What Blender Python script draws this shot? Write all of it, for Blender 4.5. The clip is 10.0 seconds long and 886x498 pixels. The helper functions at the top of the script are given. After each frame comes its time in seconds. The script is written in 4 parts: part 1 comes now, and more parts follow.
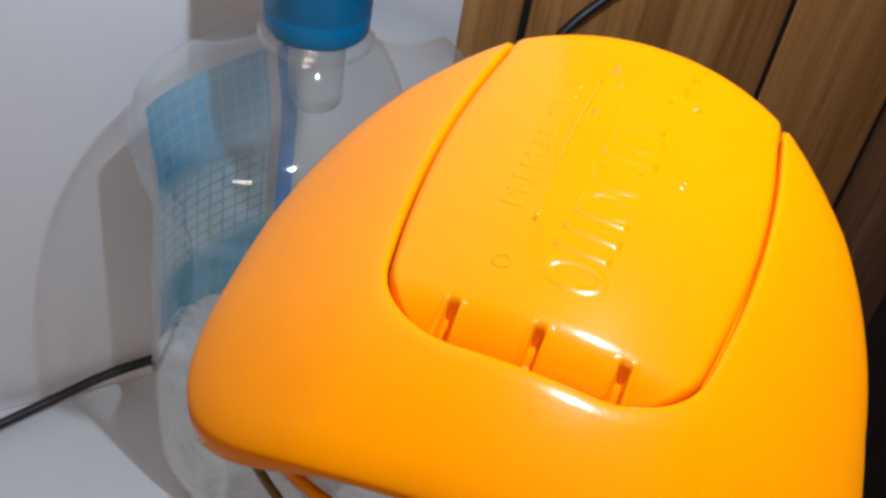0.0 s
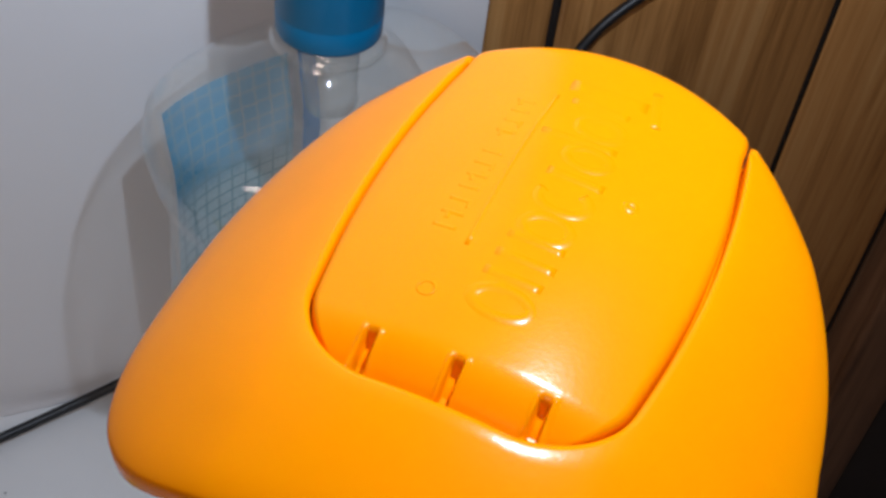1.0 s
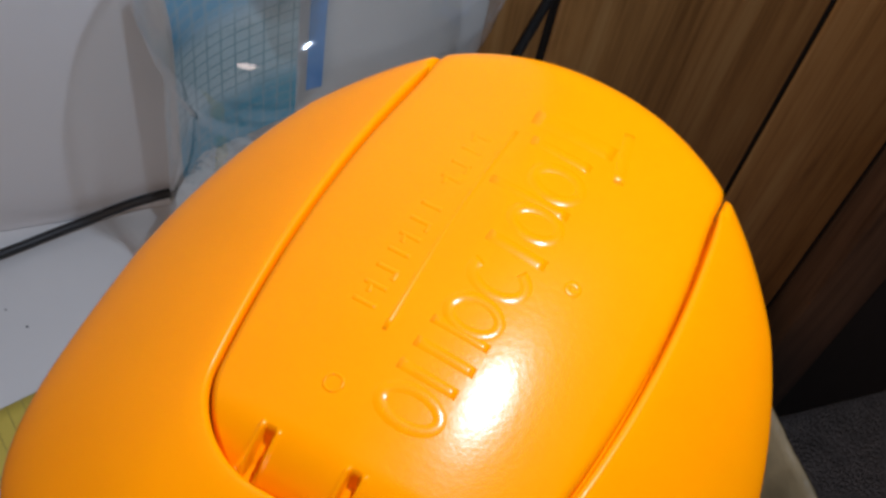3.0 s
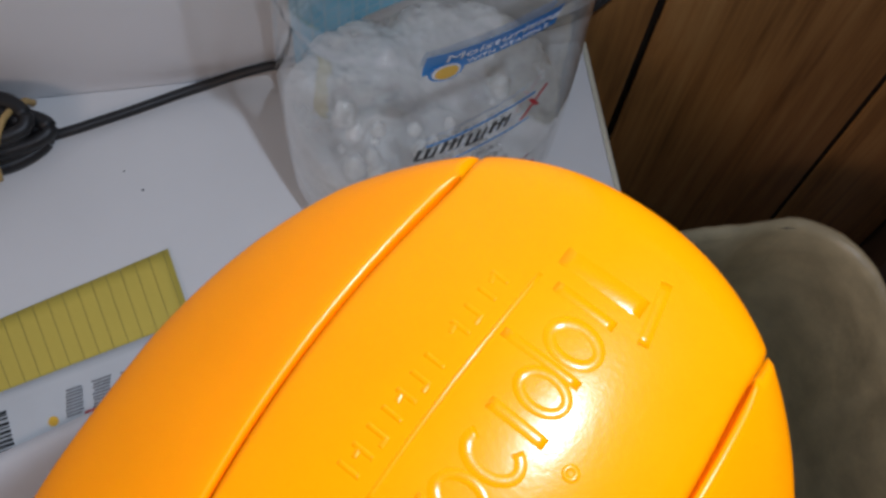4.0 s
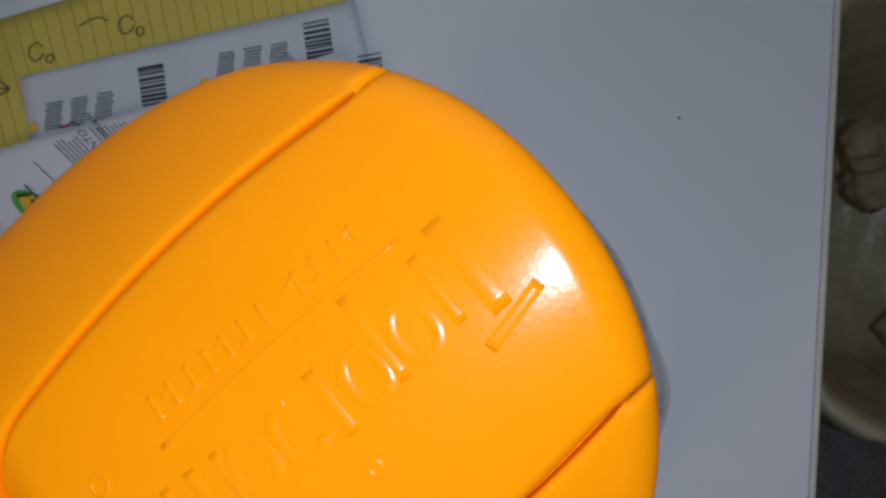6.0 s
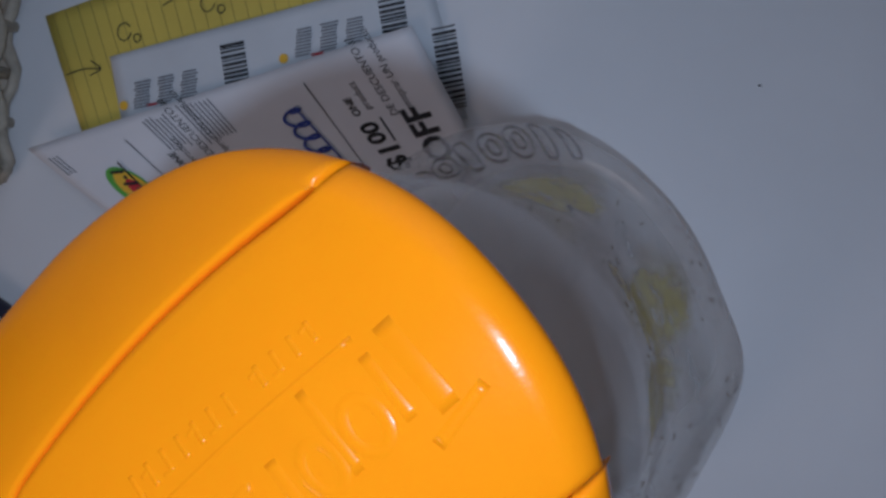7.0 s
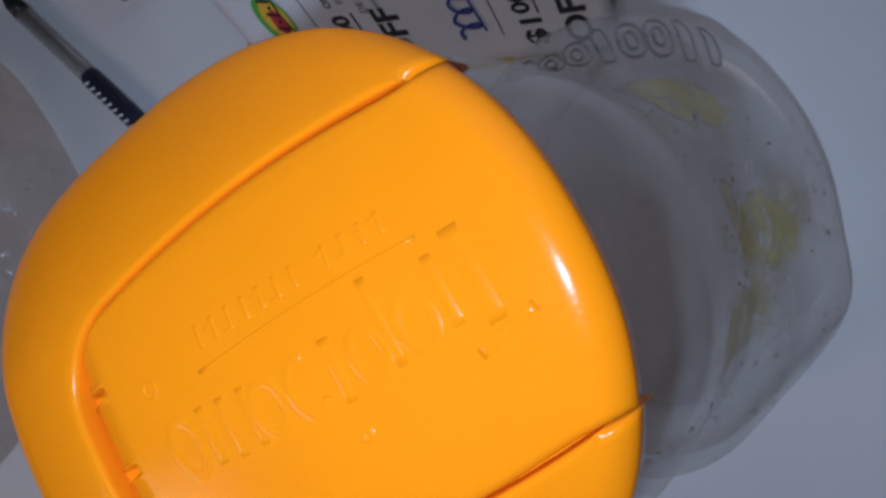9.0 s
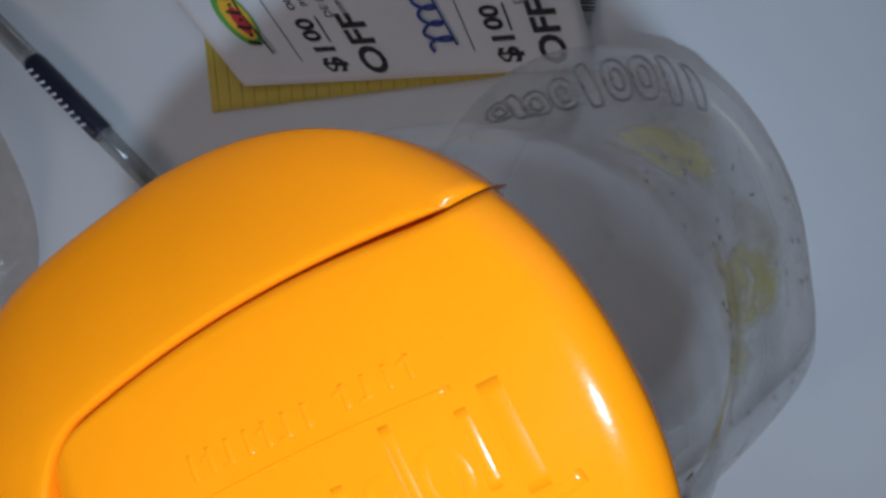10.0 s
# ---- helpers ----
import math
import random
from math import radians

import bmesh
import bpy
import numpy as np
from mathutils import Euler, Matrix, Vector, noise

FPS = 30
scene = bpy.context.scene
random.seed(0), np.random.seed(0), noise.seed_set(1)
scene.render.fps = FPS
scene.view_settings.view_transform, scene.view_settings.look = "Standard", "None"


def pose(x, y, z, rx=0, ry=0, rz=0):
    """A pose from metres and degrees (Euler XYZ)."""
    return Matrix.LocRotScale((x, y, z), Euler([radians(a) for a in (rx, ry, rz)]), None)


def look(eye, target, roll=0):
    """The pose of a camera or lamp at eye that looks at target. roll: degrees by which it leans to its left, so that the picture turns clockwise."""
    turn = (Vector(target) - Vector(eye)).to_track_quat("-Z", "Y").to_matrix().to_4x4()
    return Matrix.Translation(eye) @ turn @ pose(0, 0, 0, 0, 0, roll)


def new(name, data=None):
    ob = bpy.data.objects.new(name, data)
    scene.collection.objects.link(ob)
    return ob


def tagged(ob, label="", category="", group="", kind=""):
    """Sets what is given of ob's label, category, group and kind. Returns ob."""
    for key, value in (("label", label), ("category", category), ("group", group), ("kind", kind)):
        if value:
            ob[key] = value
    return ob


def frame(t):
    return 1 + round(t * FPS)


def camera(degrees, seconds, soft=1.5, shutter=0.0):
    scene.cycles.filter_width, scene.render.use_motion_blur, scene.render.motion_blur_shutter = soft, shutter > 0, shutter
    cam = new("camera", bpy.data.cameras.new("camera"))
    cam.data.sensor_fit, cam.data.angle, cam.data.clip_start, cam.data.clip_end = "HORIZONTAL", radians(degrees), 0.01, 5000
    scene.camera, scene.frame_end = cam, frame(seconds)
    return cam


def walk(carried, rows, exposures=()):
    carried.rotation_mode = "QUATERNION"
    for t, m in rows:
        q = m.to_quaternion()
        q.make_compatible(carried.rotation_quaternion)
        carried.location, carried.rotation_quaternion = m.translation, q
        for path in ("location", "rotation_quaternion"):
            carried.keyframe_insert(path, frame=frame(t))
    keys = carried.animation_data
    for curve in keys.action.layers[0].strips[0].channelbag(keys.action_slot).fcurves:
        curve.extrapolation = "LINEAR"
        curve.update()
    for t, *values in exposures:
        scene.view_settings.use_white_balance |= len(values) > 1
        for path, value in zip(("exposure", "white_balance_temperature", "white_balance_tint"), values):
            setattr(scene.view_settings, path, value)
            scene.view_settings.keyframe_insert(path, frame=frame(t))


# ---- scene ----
cam = camera(43.4, 10.0, soft=3.0)
PATH = [
    (0, (-0.0754, -0.1084, 0.3189), (0.0043, 0.0172, 0.1853), 10.96),
    (0.5, (-0.0682, -0.1082, 0.3198), (0.0070, 0.0191, 0.1851), 9.70),
    (1, (-0.0599, -0.1098, 0.3204), (0.0081, 0.0203, 0.1846), 8.06),
    (1.5, (-0.0509, -0.1084, 0.3220), (0.0154, 0.0218, 0.1854), 7.67),
    (2, (-0.0490, -0.1033, 0.3189), (0.0169, 0.0184, 0.1745), 10.02),
    (2.2, (-0.0476, -0.1017, 0.3182), (0.0178, 0.0190, 0.1727), 10.02),
    (3.3, (-0.0310, -0.0755, 0.3412), (0.0150, 0.0178, 0.1703), 12.55),
    (3.5, (-0.0233, -0.0694, 0.3423), (0.0169, 0.0210, 0.1686), 10.51),
    (4, (-0.0194, -0.0528, 0.3475), (0.0020, 0.0206, 0.1627), 8.01),
    (4.5, (-0.0068, -0.0316, 0.3405), (0.0053, 0.0219, 0.1482), 10.37),
    (5, (0.0056, -0.0296, 0.3333), (0.0063, 0.0004, 0.1356), 3.17),
    (5.5, (0.0165, -0.0266, 0.3381), (-0.0014, -0.0086, 0.1398), -40.20),
    (5.7, (0.0181, -0.0233, 0.3385), (-0.0049, -0.0088, 0.1403), -53.60),
    (6.8, (0.0280, -0.0107, 0.3415), (-0.0139, -0.0140, 0.1460), -91.01),
    (7, (0.0337, -0.0043, 0.3388), (-0.0153, -0.0103, 0.1450), -93.41),
    (7.5, (0.0404, -0.0013, 0.3388), (-0.0185, -0.0136, 0.1481), -96.40),
    (8, (0.0499, -0.0012, 0.3425), (-0.0221, -0.0208, 0.1569), -97.25),
    (8.5, (0.0504, -0.0032, 0.3421), (-0.0235, -0.0339, 0.1588), -101.94),
    (9, (0.0383, 0.0011, 0.3373), (-0.0287, -0.0333, 0.1519), -102.94),
    (9.5, (0.0255, 0.0076, 0.3319), (-0.0306, -0.0290, 0.1435), -106.99),
    (10, (0.0222, 0.0112, 0.3295), (-0.0316, -0.0250, 0.1403), -106.60),
]
walk(cam, [(t, look(e, g, r)) for t, e, g, r in PATH],
     [(0, 0.46, 6500, 11), (2.2, 0.04, 6500, 11), (3.5, 0.15, 6500, 13), (4.5, 0.30, 6400, 12), (5.0, -0.14, 6400, 9), (5.5, -0.24, 6350, 7), (7, -0.42, 5700, 13), (8.5, -0.43, 5600, 15), (10, -0.05, 5700, 5)])

# ---- light ----
world = bpy.data.worlds.new("room_air")
scene.world = world
world.use_nodes = True
world.node_tree.nodes["Background"].inputs[0].default_value = (1.0, 0.85, 0.72, 1)
world.node_tree.nodes["Background"].inputs[1].default_value = 0.03


def lamp(name, kind, place, target, energy, colour, size):
    data = bpy.data.lights.new(name, kind)
    data.energy, data.color = energy, colour
    if kind == "AREA":
        data.shape, data.size = "DISK", size
    else:
        data.shadow_soft_size = size
    ob = new(name, data)
    ob.matrix_world = look(place, target)
    return ob


# the white torch held above the jug, and the room's warm lamp behind the camera
lamp("torch", "POINT", (0.035, -0.027, 0.388), (0, 0, 0), 1.8, (0.68, 0.81, 1.0), 0.004)
lamp("room_lamp", "AREA", (-0.70, -0.95, 0.90), (0, 0.05, 0.1), 3.3, (1.0, 0.78, 0.68), 0.45)


# ---- materials ----
def nodes_of(name):
    m = bpy.data.materials.new(name)
    m.use_nodes = True
    nt = m.node_tree
    return m, nt, nt.nodes["Principled BSDF"]


def add(nt, kind, **inputs):
    n = nt.nodes.new(kind)
    for k, v in inputs.items():
        n.inputs[k.replace("_", " ")].default_value = v
    return n


def coords(nt, scale=(1, 1, 1), space="Object"):
    tc = nt.nodes.new("ShaderNodeTexCoord")
    mp = nt.nodes.new("ShaderNodeMapping")
    mp.inputs["Scale"].default_value = scale
    nt.links.new(tc.outputs[space], mp.inputs[0])
    return mp.outputs[0]


def ramp(nt, fac, stops):
    r = nt.nodes.new("ShaderNodeValToRGB")
    while len(r.color_ramp.elements) < len(stops):
        r.color_ramp.elements.new(0.5)
    for e, (p, c) in zip(r.color_ramp.elements, stops):
        e.position, e.color = p, (*c, 1)
    nt.links.new(fac, r.inputs[0])
    return r.outputs[0]


def plain(name, colour, rough=0.5, vary=0.12, scale=60.0, bump=0.15, dist=0.0004, metal=0.0, sss=0.0, coat=0.0, fine=900.0, spec=0.5):
    """A painted, moulded or paper surface: mottled at two scales, with fine relief."""
    m, nt, b = nodes_of(name)
    v = coords(nt)
    n1 = add(nt, "ShaderNodeTexNoise", Scale=scale, Detail=5.0, Roughness=0.6)
    n2 = add(nt, "ShaderNodeTexNoise", Scale=fine, Detail=3.0, Roughness=0.6)
    nt.links.new(v, n1.inputs[0])
    nt.links.new(v, n2.inputs[0])
    lo = tuple(c * (1 - vary) for c in colour)
    hi = tuple(min(1, c * (1 + vary * 0.6)) for c in colour)
    nt.links.new(ramp(nt, n1.outputs[0], [(0.3, lo), (0.7, hi)]), b.inputs["Base Color"])
    rr = add(nt, "ShaderNodeMapRange")
    rr.inputs[3].default_value, rr.inputs[4].default_value = rough * 0.85, min(1, rough * 1.15)
    nt.links.new(n1.outputs[0], rr.inputs[0])
    nt.links.new(rr.outputs[0], b.inputs["Roughness"])
    bp = add(nt, "ShaderNodeBump", Strength=bump, Distance=dist)
    nt.links.new(n2.outputs[0], bp.inputs["Height"])
    nt.links.new(bp.outputs[0], b.inputs["Normal"])
    b.inputs["Metallic"].default_value = metal
    b.inputs["Subsurface Weight"].default_value = sss
    b.inputs["Subsurface Radius"].default_value = (0.006, 0.003, 0.0006)
    b.inputs["Coat Weight"].default_value = coat
    b.inputs["Specular IOR Level"].default_value = spec
    return m


def wood(name, dark, mid, light, scale=1.0):
    """Photographic wood grain: long streaks and cathedral figure along the board's height."""
    m, nt, b = nodes_of(name)
    tc = nt.nodes.new("ShaderNodeTexCoord")
    info = nt.nodes.new("ShaderNodeObjectInfo")
    mp = nt.nodes.new("ShaderNodeMapping")
    mp.inputs["Scale"].default_value = (1, 1, 0.09)
    nt.links.new(tc.outputs["Object"], mp.inputs[0])
    mul = nt.nodes.new("ShaderNodeMath")
    mul.operation = "MULTIPLY"
    mul.inputs[1].default_value = 7.0
    nt.links.new(info.outputs["Random"], mul.inputs[0])
    nt.links.new(mul.outputs[0], mp.inputs["Location"])
    figure = add(nt, "ShaderNodeTexNoise", Scale=38.0 * scale, Detail=6.0, Roughness=0.65, Distortion=1.2)
    nt.links.new(mp.outputs[0], figure.inputs[0])
    fine = add(nt, "ShaderNodeTexNoise", Scale=260.0 * scale, Detail=4.0, Roughness=0.7)
    mp2 = nt.nodes.new("ShaderNodeMapping")
    mp2.inputs["Scale"].default_value = (1, 1, 0.03)
    nt.links.new(tc.outputs["Object"], mp2.inputs[0])
    nt.links.new(mp2.outputs[0], fine.inputs[0])
    mix = nt.nodes.new("ShaderNodeMix")
    mix.inputs[0].default_value = 0.42
    nt.links.new(figure.outputs[0], mix.inputs[2])
    nt.links.new(fine.outputs[0], mix.inputs[3])
    nt.links.new(ramp(nt, mix.outputs[0], [(0.34, dark), (0.5, mid), (0.66, light)]), b.inputs["Base Color"])
    b.inputs["Roughness"].default_value = 0.42
    bp = add(nt, "ShaderNodeBump", Strength=0.25, Distance=0.0006)
    nt.links.new(fine.outputs[0], bp.inputs["Height"])
    nt.links.new(bp.outputs[0], b.inputs["Normal"])
    return m


def clear(name, tint=(0.95, 0.96, 0.95), haze=0.08, hazecol=(0.75, 0.76, 0.74), rough=0.08, bump=0.3, dist=0.0015, scale=45.0, gloss=1.0):
    """Thin clear plastic: passes light straight through, with a Fresnel sheen and a little haze."""
    m, nt, b = nodes_of(name)
    nt.nodes.remove(b)
    out = nt.nodes["Material Output"]
    v = coords(nt)
    n = add(nt, "ShaderNodeTexNoise", Scale=scale, Detail=4.0, Roughness=0.55)
    nt.links.new(v, n.inputs[0])
    bp = add(nt, "ShaderNodeBump", Strength=bump, Distance=dist)
    nt.links.new(n.outputs[0], bp.inputs["Height"])
    tr = add(nt, "ShaderNodeBsdfTransparent", Color=(*tint, 1))
    df = add(nt, "ShaderNodeBsdfDiffuse", Color=(*hazecol, 1))
    gl = add(nt, "ShaderNodeBsdfGlossy", Color=(1, 1, 1, 1), Roughness=rough)
    nt.links.new(bp.outputs[0], gl.inputs["Normal"])
    nt.links.new(bp.outputs[0], df.inputs["Normal"])
    hz = nt.nodes.new("ShaderNodeMapRange")
    hz.inputs[1].default_value, hz.inputs[2].default_value = 0.35, 0.75
    hz.inputs[3].default_value, hz.inputs[4].default_value = haze * 0.6, haze * 1.6
    nt.links.new(n.outputs[0], hz.inputs[0])
    m1 = nt.nodes.new("ShaderNodeMixShader")
    nt.links.new(hz.outputs[0], m1.inputs[0])
    nt.links.new(tr.outputs[0], m1.inputs[1])
    nt.links.new(df.outputs[0], m1.inputs[2])
    fr = add(nt, "ShaderNodeLayerWeight", Blend=0.5)
    nt.links.new(bp.outputs[0], fr.inputs["Normal"])
    pw = nt.nodes.new("ShaderNodeMath")
    pw.operation = "POWER"
    pw.inputs[1].default_value = 4.0
    nt.links.new(fr.outputs["Facing"], pw.inputs[0])
    fm = nt.nodes.new("ShaderNodeMath")
    fm.operation = "MULTIPLY_ADD"
    fm.inputs[1].default_value, fm.inputs[2].default_value = 0.5 * gloss, 0.04 * gloss
    nt.links.new(pw.outputs[0], fm.inputs[0])
    m2 = nt.nodes.new("ShaderNodeMixShader")
    nt.links.new(fm.outputs[0], m2.inputs[0])
    nt.links.new(m1.outputs[0], m2.inputs[1])
    nt.links.new(gl.outputs[0], m2.inputs[2])
    nt.links.new(m2.outputs[0], out.inputs[0])
    return m


M_ORANGE = plain("orange_plastic", (0.88, 0.25, 0.0), 0.2, 0.04, 40, 0.07, 0.0002, sss=0.08, fine=1400, spec=0.13)
M_WHITE = plain("white_laminate", (0.78, 0.78, 0.77), 0.45, 0.05, 9, 0.06, 0.0002)
M_BACK = plain("white_board", (0.83, 0.83, 0.84), 0.55, 0.05, 5, 0.08, 0.0003)
M_EDGE = plain("cream_edge_band", (0.62, 0.58, 0.45), 0.5, 0.1, 40)
M_WOOD = wood("wood_panelling", (0.22, 0.09, 0.022), (0.48, 0.225, 0.068), (0.60, 0.33, 0.12))
M_TRIM = wood("wood_trim", (0.10, 0.045, 0.02), (0.2, 0.1, 0.05), (0.28, 0.15, 0.08), 1.4)
M_GROOVE = plain("groove_paint", (0.012, 0.008, 0.006), 0.8)
M_DOOR = plain("dark_door", (0.035, 0.028, 0.026), 0.6, 0.2, 12)
M_CARPET = plain("grey_carpet", (0.54, 0.47, 0.44), 0.95, 0.25, 60, 1.0, 0.004, fine=420)
M_WALLP = plain("room_paint", (0.55, 0.48, 0.40), 0.8, 0.08, 6)
M_CEIL = plain("ceiling_paint", (0.7, 0.66, 0.6), 0.9, 0.05, 6)
M_JUG = clear("jug_plastic", (0.95, 0.95, 0.94), 0.25, (0.84, 0.83, 0.84), 0.14, 0.2, 0.002, 26, 0.7)
# jug plastic tinted darker, to paint in the shade round the moulded strokes
M_RELIEF_SHADE = clear("jug_relief_shade", (0.74, 0.72, 0.72), 0.26, (0.50, 0.47, 0.46), 0.12, 0.2, 0.001, 40, 1.2)
M_BOTTLE = clear("bottle_plastic", (0.975, 0.98, 0.97), 0.12, (0.90, 0.89, 0.84), 0.05, 0.3, 0.0018, 30, 1.7)
M_BLUECAP = plain("blue_cap", (0.0, 0.16, 0.34), 0.32, 0.06, 60, 0.1)
M_BLACK = plain("black_rubber", (0.012, 0.012, 0.013), 0.45, 0.2, 80, 0.2)
M_PAPER = plain("coupon_paper", (0.75, 0.74, 0.74), 0.6, 0.05, 40, 0.15, 0.0003)
M_GREYPAPER = plain("mailer_paper", (0.62, 0.65, 0.66), 0.6, 0.06, 40, 0.15, 0.0003)
M_YELLOW = plain("yellow_paper", (0.66, 0.52, 0.09), 0.75, 0.08, 30, 0.2, 0.0003)
M_RULE = plain("rule_ink", (0.40, 0.31, 0.08), 0.7)
M_INK = plain("black_ink", (0.02, 0.02, 0.022), 0.6)
M_GREYINK = plain("grey_ink", (0.22, 0.22, 0.23), 0.6)
M_BLUEINK = plain("blue_ink", (0.04, 0.07, 0.34), 0.6)
M_REDINK = plain("red_ink", (0.55, 0.03, 0.04), 0.6)
M_GREENINK = plain("green_ink", (0.12, 0.4, 0.05), 0.6)
M_LABELBLUE = plain("label_blue", (0.0, 0.22, 0.62), 0.4, 0.05)
M_LABELWHITE = plain("label_white_ink", (0.8, 0.82, 0.84), 0.45)
M_SUN = plain("label_yellow", (0.85, 0.5, 0.04), 0.45)
M_WICKER = plain("whitewashed_wicker", (0.50, 0.44, 0.34), 0.6, 0.35, 120, 0.5, 0.0006)
M_TAN = plain("tan_tie", (0.5, 0.33, 0.12), 0.5)
M_BINP = plain("bin_plastic", (0.12, 0.11, 0.10), 0.5)


# ---- building blocks ----
def link(name, bm, mat, parent=None, label="", smooth=True):
    me = bpy.data.meshes.new(name)
    bm.normal_update()
    bm.to_mesh(me)
    bm.free()
    for p in me.polygons:
        p.use_smooth = smooth
    me.materials.append(mat)
    ob = new(name, me)
    if parent:
        ob.parent = parent
    if label:
        ob["label"] = label
    return ob


def part(name, bm, mat, parent, label="", smooth=True):
    """One mesh under a thing or under a part, given in its thing's own frame."""
    return link(name, bm, mat, parent, label, smooth)


def thing(name, m, label, category, group="", kind=""):
    ob = new(name)
    ob.empty_display_size = 0.02
    ob.matrix_world = m
    return tagged(ob, label, category, group, kind)


def box_bm(x0, x1, y0, y1, z0, z1, bevel=0.0, seg=2):
    bm = bmesh.new()
    bmesh.ops.create_cube(bm, size=1)
    for v in bm.verts:
        v.co = Vector(((x0 + x1) / 2 + v.co.x * (x1 - x0), (y0 + y1) / 2 + v.co.y * (y1 - y0), (z0 + z1) / 2 + v.co.z * (z1 - z0)))
    if bevel:
        bmesh.ops.bevel(bm, geom=bm.edges[:], offset=bevel, segments=seg, affect="EDGES", profile=0.5)
    return bm


def rings_bm(rings, cap0=False, cap1=False):
    """A skin over closed rings of equal length."""
    bm = bmesh.new()
    rows = [[bm.verts.new(p) for p in r] for r in rings]
    n = len(rows[0])
    for a, b in zip(rows, rows[1:]):
        for i in range(n):
            j = (i + 1) % n
            bm.faces.new((a[i], a[j], b[j], b[i]))
    if cap0:
        bm.faces.new(rows[0][::-1])
    if cap1:
        bm.faces.new(rows[-1])
    bmesh.ops.recalc_face_normals(bm, faces=bm.faces[:])
    return bm


def tube_bm(points, radius, sides=8, closed=False):
    """A round rod along a line of points; radius is a number or one a point."""
    pts = [Vector(p) for p in points]
    rad = radius if isinstance(radius, (list, tuple)) else [radius] * len(pts)
    bm = bmesh.new()
    rows = []
    up = Vector((0.123, 0.3, 0.95)).normalized()
    for i, p in enumerate(pts):
        d = (pts[min(i + 1, len(pts) - 1)] - pts[max(i - 1, 0)]).normalized()
        s = d.cross(up).normalized()
        t = s.cross(d).normalized()
        rows.append([bm.verts.new(p + (s * math.cos(a) + t * math.sin(a)) * rad[i]) for a in (2 * math.pi * k / sides for k in range(sides))])
    for a, b in zip(rows, rows[1:]):
        for i in range(sides):
            j = (i + 1) % sides
            bm.faces.new((a[i], a[j], b[j], b[i]))
    bm.faces.new(rows[0][::-1])
    bm.faces.new(rows[-1])
    bmesh.ops.recalc_face_normals(bm, faces=bm.faces[:])
    return bm


def spline(points, n=8):
    """A smooth line through the points (Catmull-Rom)."""
    p = [Vector(q) for q in points]
    p = [p[0] * 2 - p[1]] + p + [p[-1] * 2 - p[-2]]
    out = []
    for i in range(1, len(p) - 2):
        for k in range(n):
            t = k / n
            a, b, c, d = p[i - 1:i + 3]
            out.append(0.5 * (2 * b + (c - a) * t + (2 * a - 5 * b + 4 * c - d) * t * t + (3 * b - a - 3 * c + d) * t ** 3))
    out.append(p[-2])
    return out


def join_bm(parts):
    out = bmesh.new()
    for bm in parts:
        me = bpy.data.meshes.new("tmp")
        bm.to_mesh(me)
        bm.free()
        out.from_mesh(me)
        bpy.data.meshes.remove(me)
    return out


def sheet_bm(corners, z, thick=0.0003, nx=24, ny=12, wave=0.0, lift=(0, 0, 0, 0), seed=0.0):
    """A thin sheet of paper over four corners (near left, near right, far right, far left), a little wavy."""
    a, b, c, d = [Vector((*q, 0)) for q in corners]
    bm = bmesh.new()
    layers = []
    for side in (0, 1):
        grid = []
        for j in range(ny + 1):
            row = []
            for i in range(nx + 1):
                s, t = i / nx, j / ny
                p = (a * (1 - s) + b * s) * (1 - t) + (d * (1 - s) + c * s) * t
                h = (lift[0] * (1 - s) + lift[1] * s) * (1 - t) + (lift[3] * (1 - s) + lift[2] * s) * t
                h += wave * (0.5 + 0.5 * noise.noise((p.x * 28, p.y * 28, seed)))
                row.append(bm.verts.new((p.x, p.y, z + h + side * thick)))
            grid.append(row)
        layers.append(grid)
    for side, grid in enumerate(layers):
        for j in range(ny):
            for i in range(nx):
                f = (grid[j][i], grid[j][i + 1], grid[j + 1][i + 1], grid[j + 1][i])
                bm.faces.new(f if side else f[::-1])
    lo, hi = layers
    loop = [(j, i) for j, i in [(0, i) for i in range(nx)] + [(j, nx) for j in range(ny)] + [(ny, i) for i in range(nx, 0, -1)] + [(j, 0) for j in range(ny, 0, -1)]]
    for k, (j, i) in enumerate(loop):
        j2, i2 = loop[(k + 1) % len(loop)]
        bm.faces.new((lo[j][i], lo[j2][i2], hi[j2][i2], hi[j][i]))
    return bm


def text_bm(words, size, thick=0.0001, bold=0.0):
    """Flat lettering in the built-in font, centred, lying in the xy plane."""
    cu = bpy.data.curves.new("words", "FONT")
    cu.body, cu.size, cu.extrude, cu.offset = words, size, thick, bold
    cu.align_x, cu.align_y = "CENTER", "CENTER"
    cu.resolution_u = 3
    ob = bpy.data.objects.new("words", cu)
    scene.collection.objects.link(ob)
    dg = bpy.context.evaluated_depsgraph_get()
    me = bpy.data.meshes.new_from_object(ob.evaluated_get(dg))
    bm = bmesh.new()
    bm.from_mesh(me)
    bpy.data.objects.remove(ob)
    bpy.data.curves.remove(cu)
    bpy.data.meshes.remove(me)
    return bm


def disc_bm(r, n=28):
    bm = bmesh.new()
    bm.faces.new([bm.verts.new((r * math.cos(2 * math.pi * k / n), r * math.sin(2 * math.pi * k / n), 0)) for k in range(n)])
    return bm


def mapped(bm, f):
    for v in bm.verts:
        v.co = f(v.co)
    return bm


# ---- the room ----
DESK_X, WALL_Y, WOOD_Y, FLOOR_Z = 0.0856, 0.1606, 0.168, -0.415

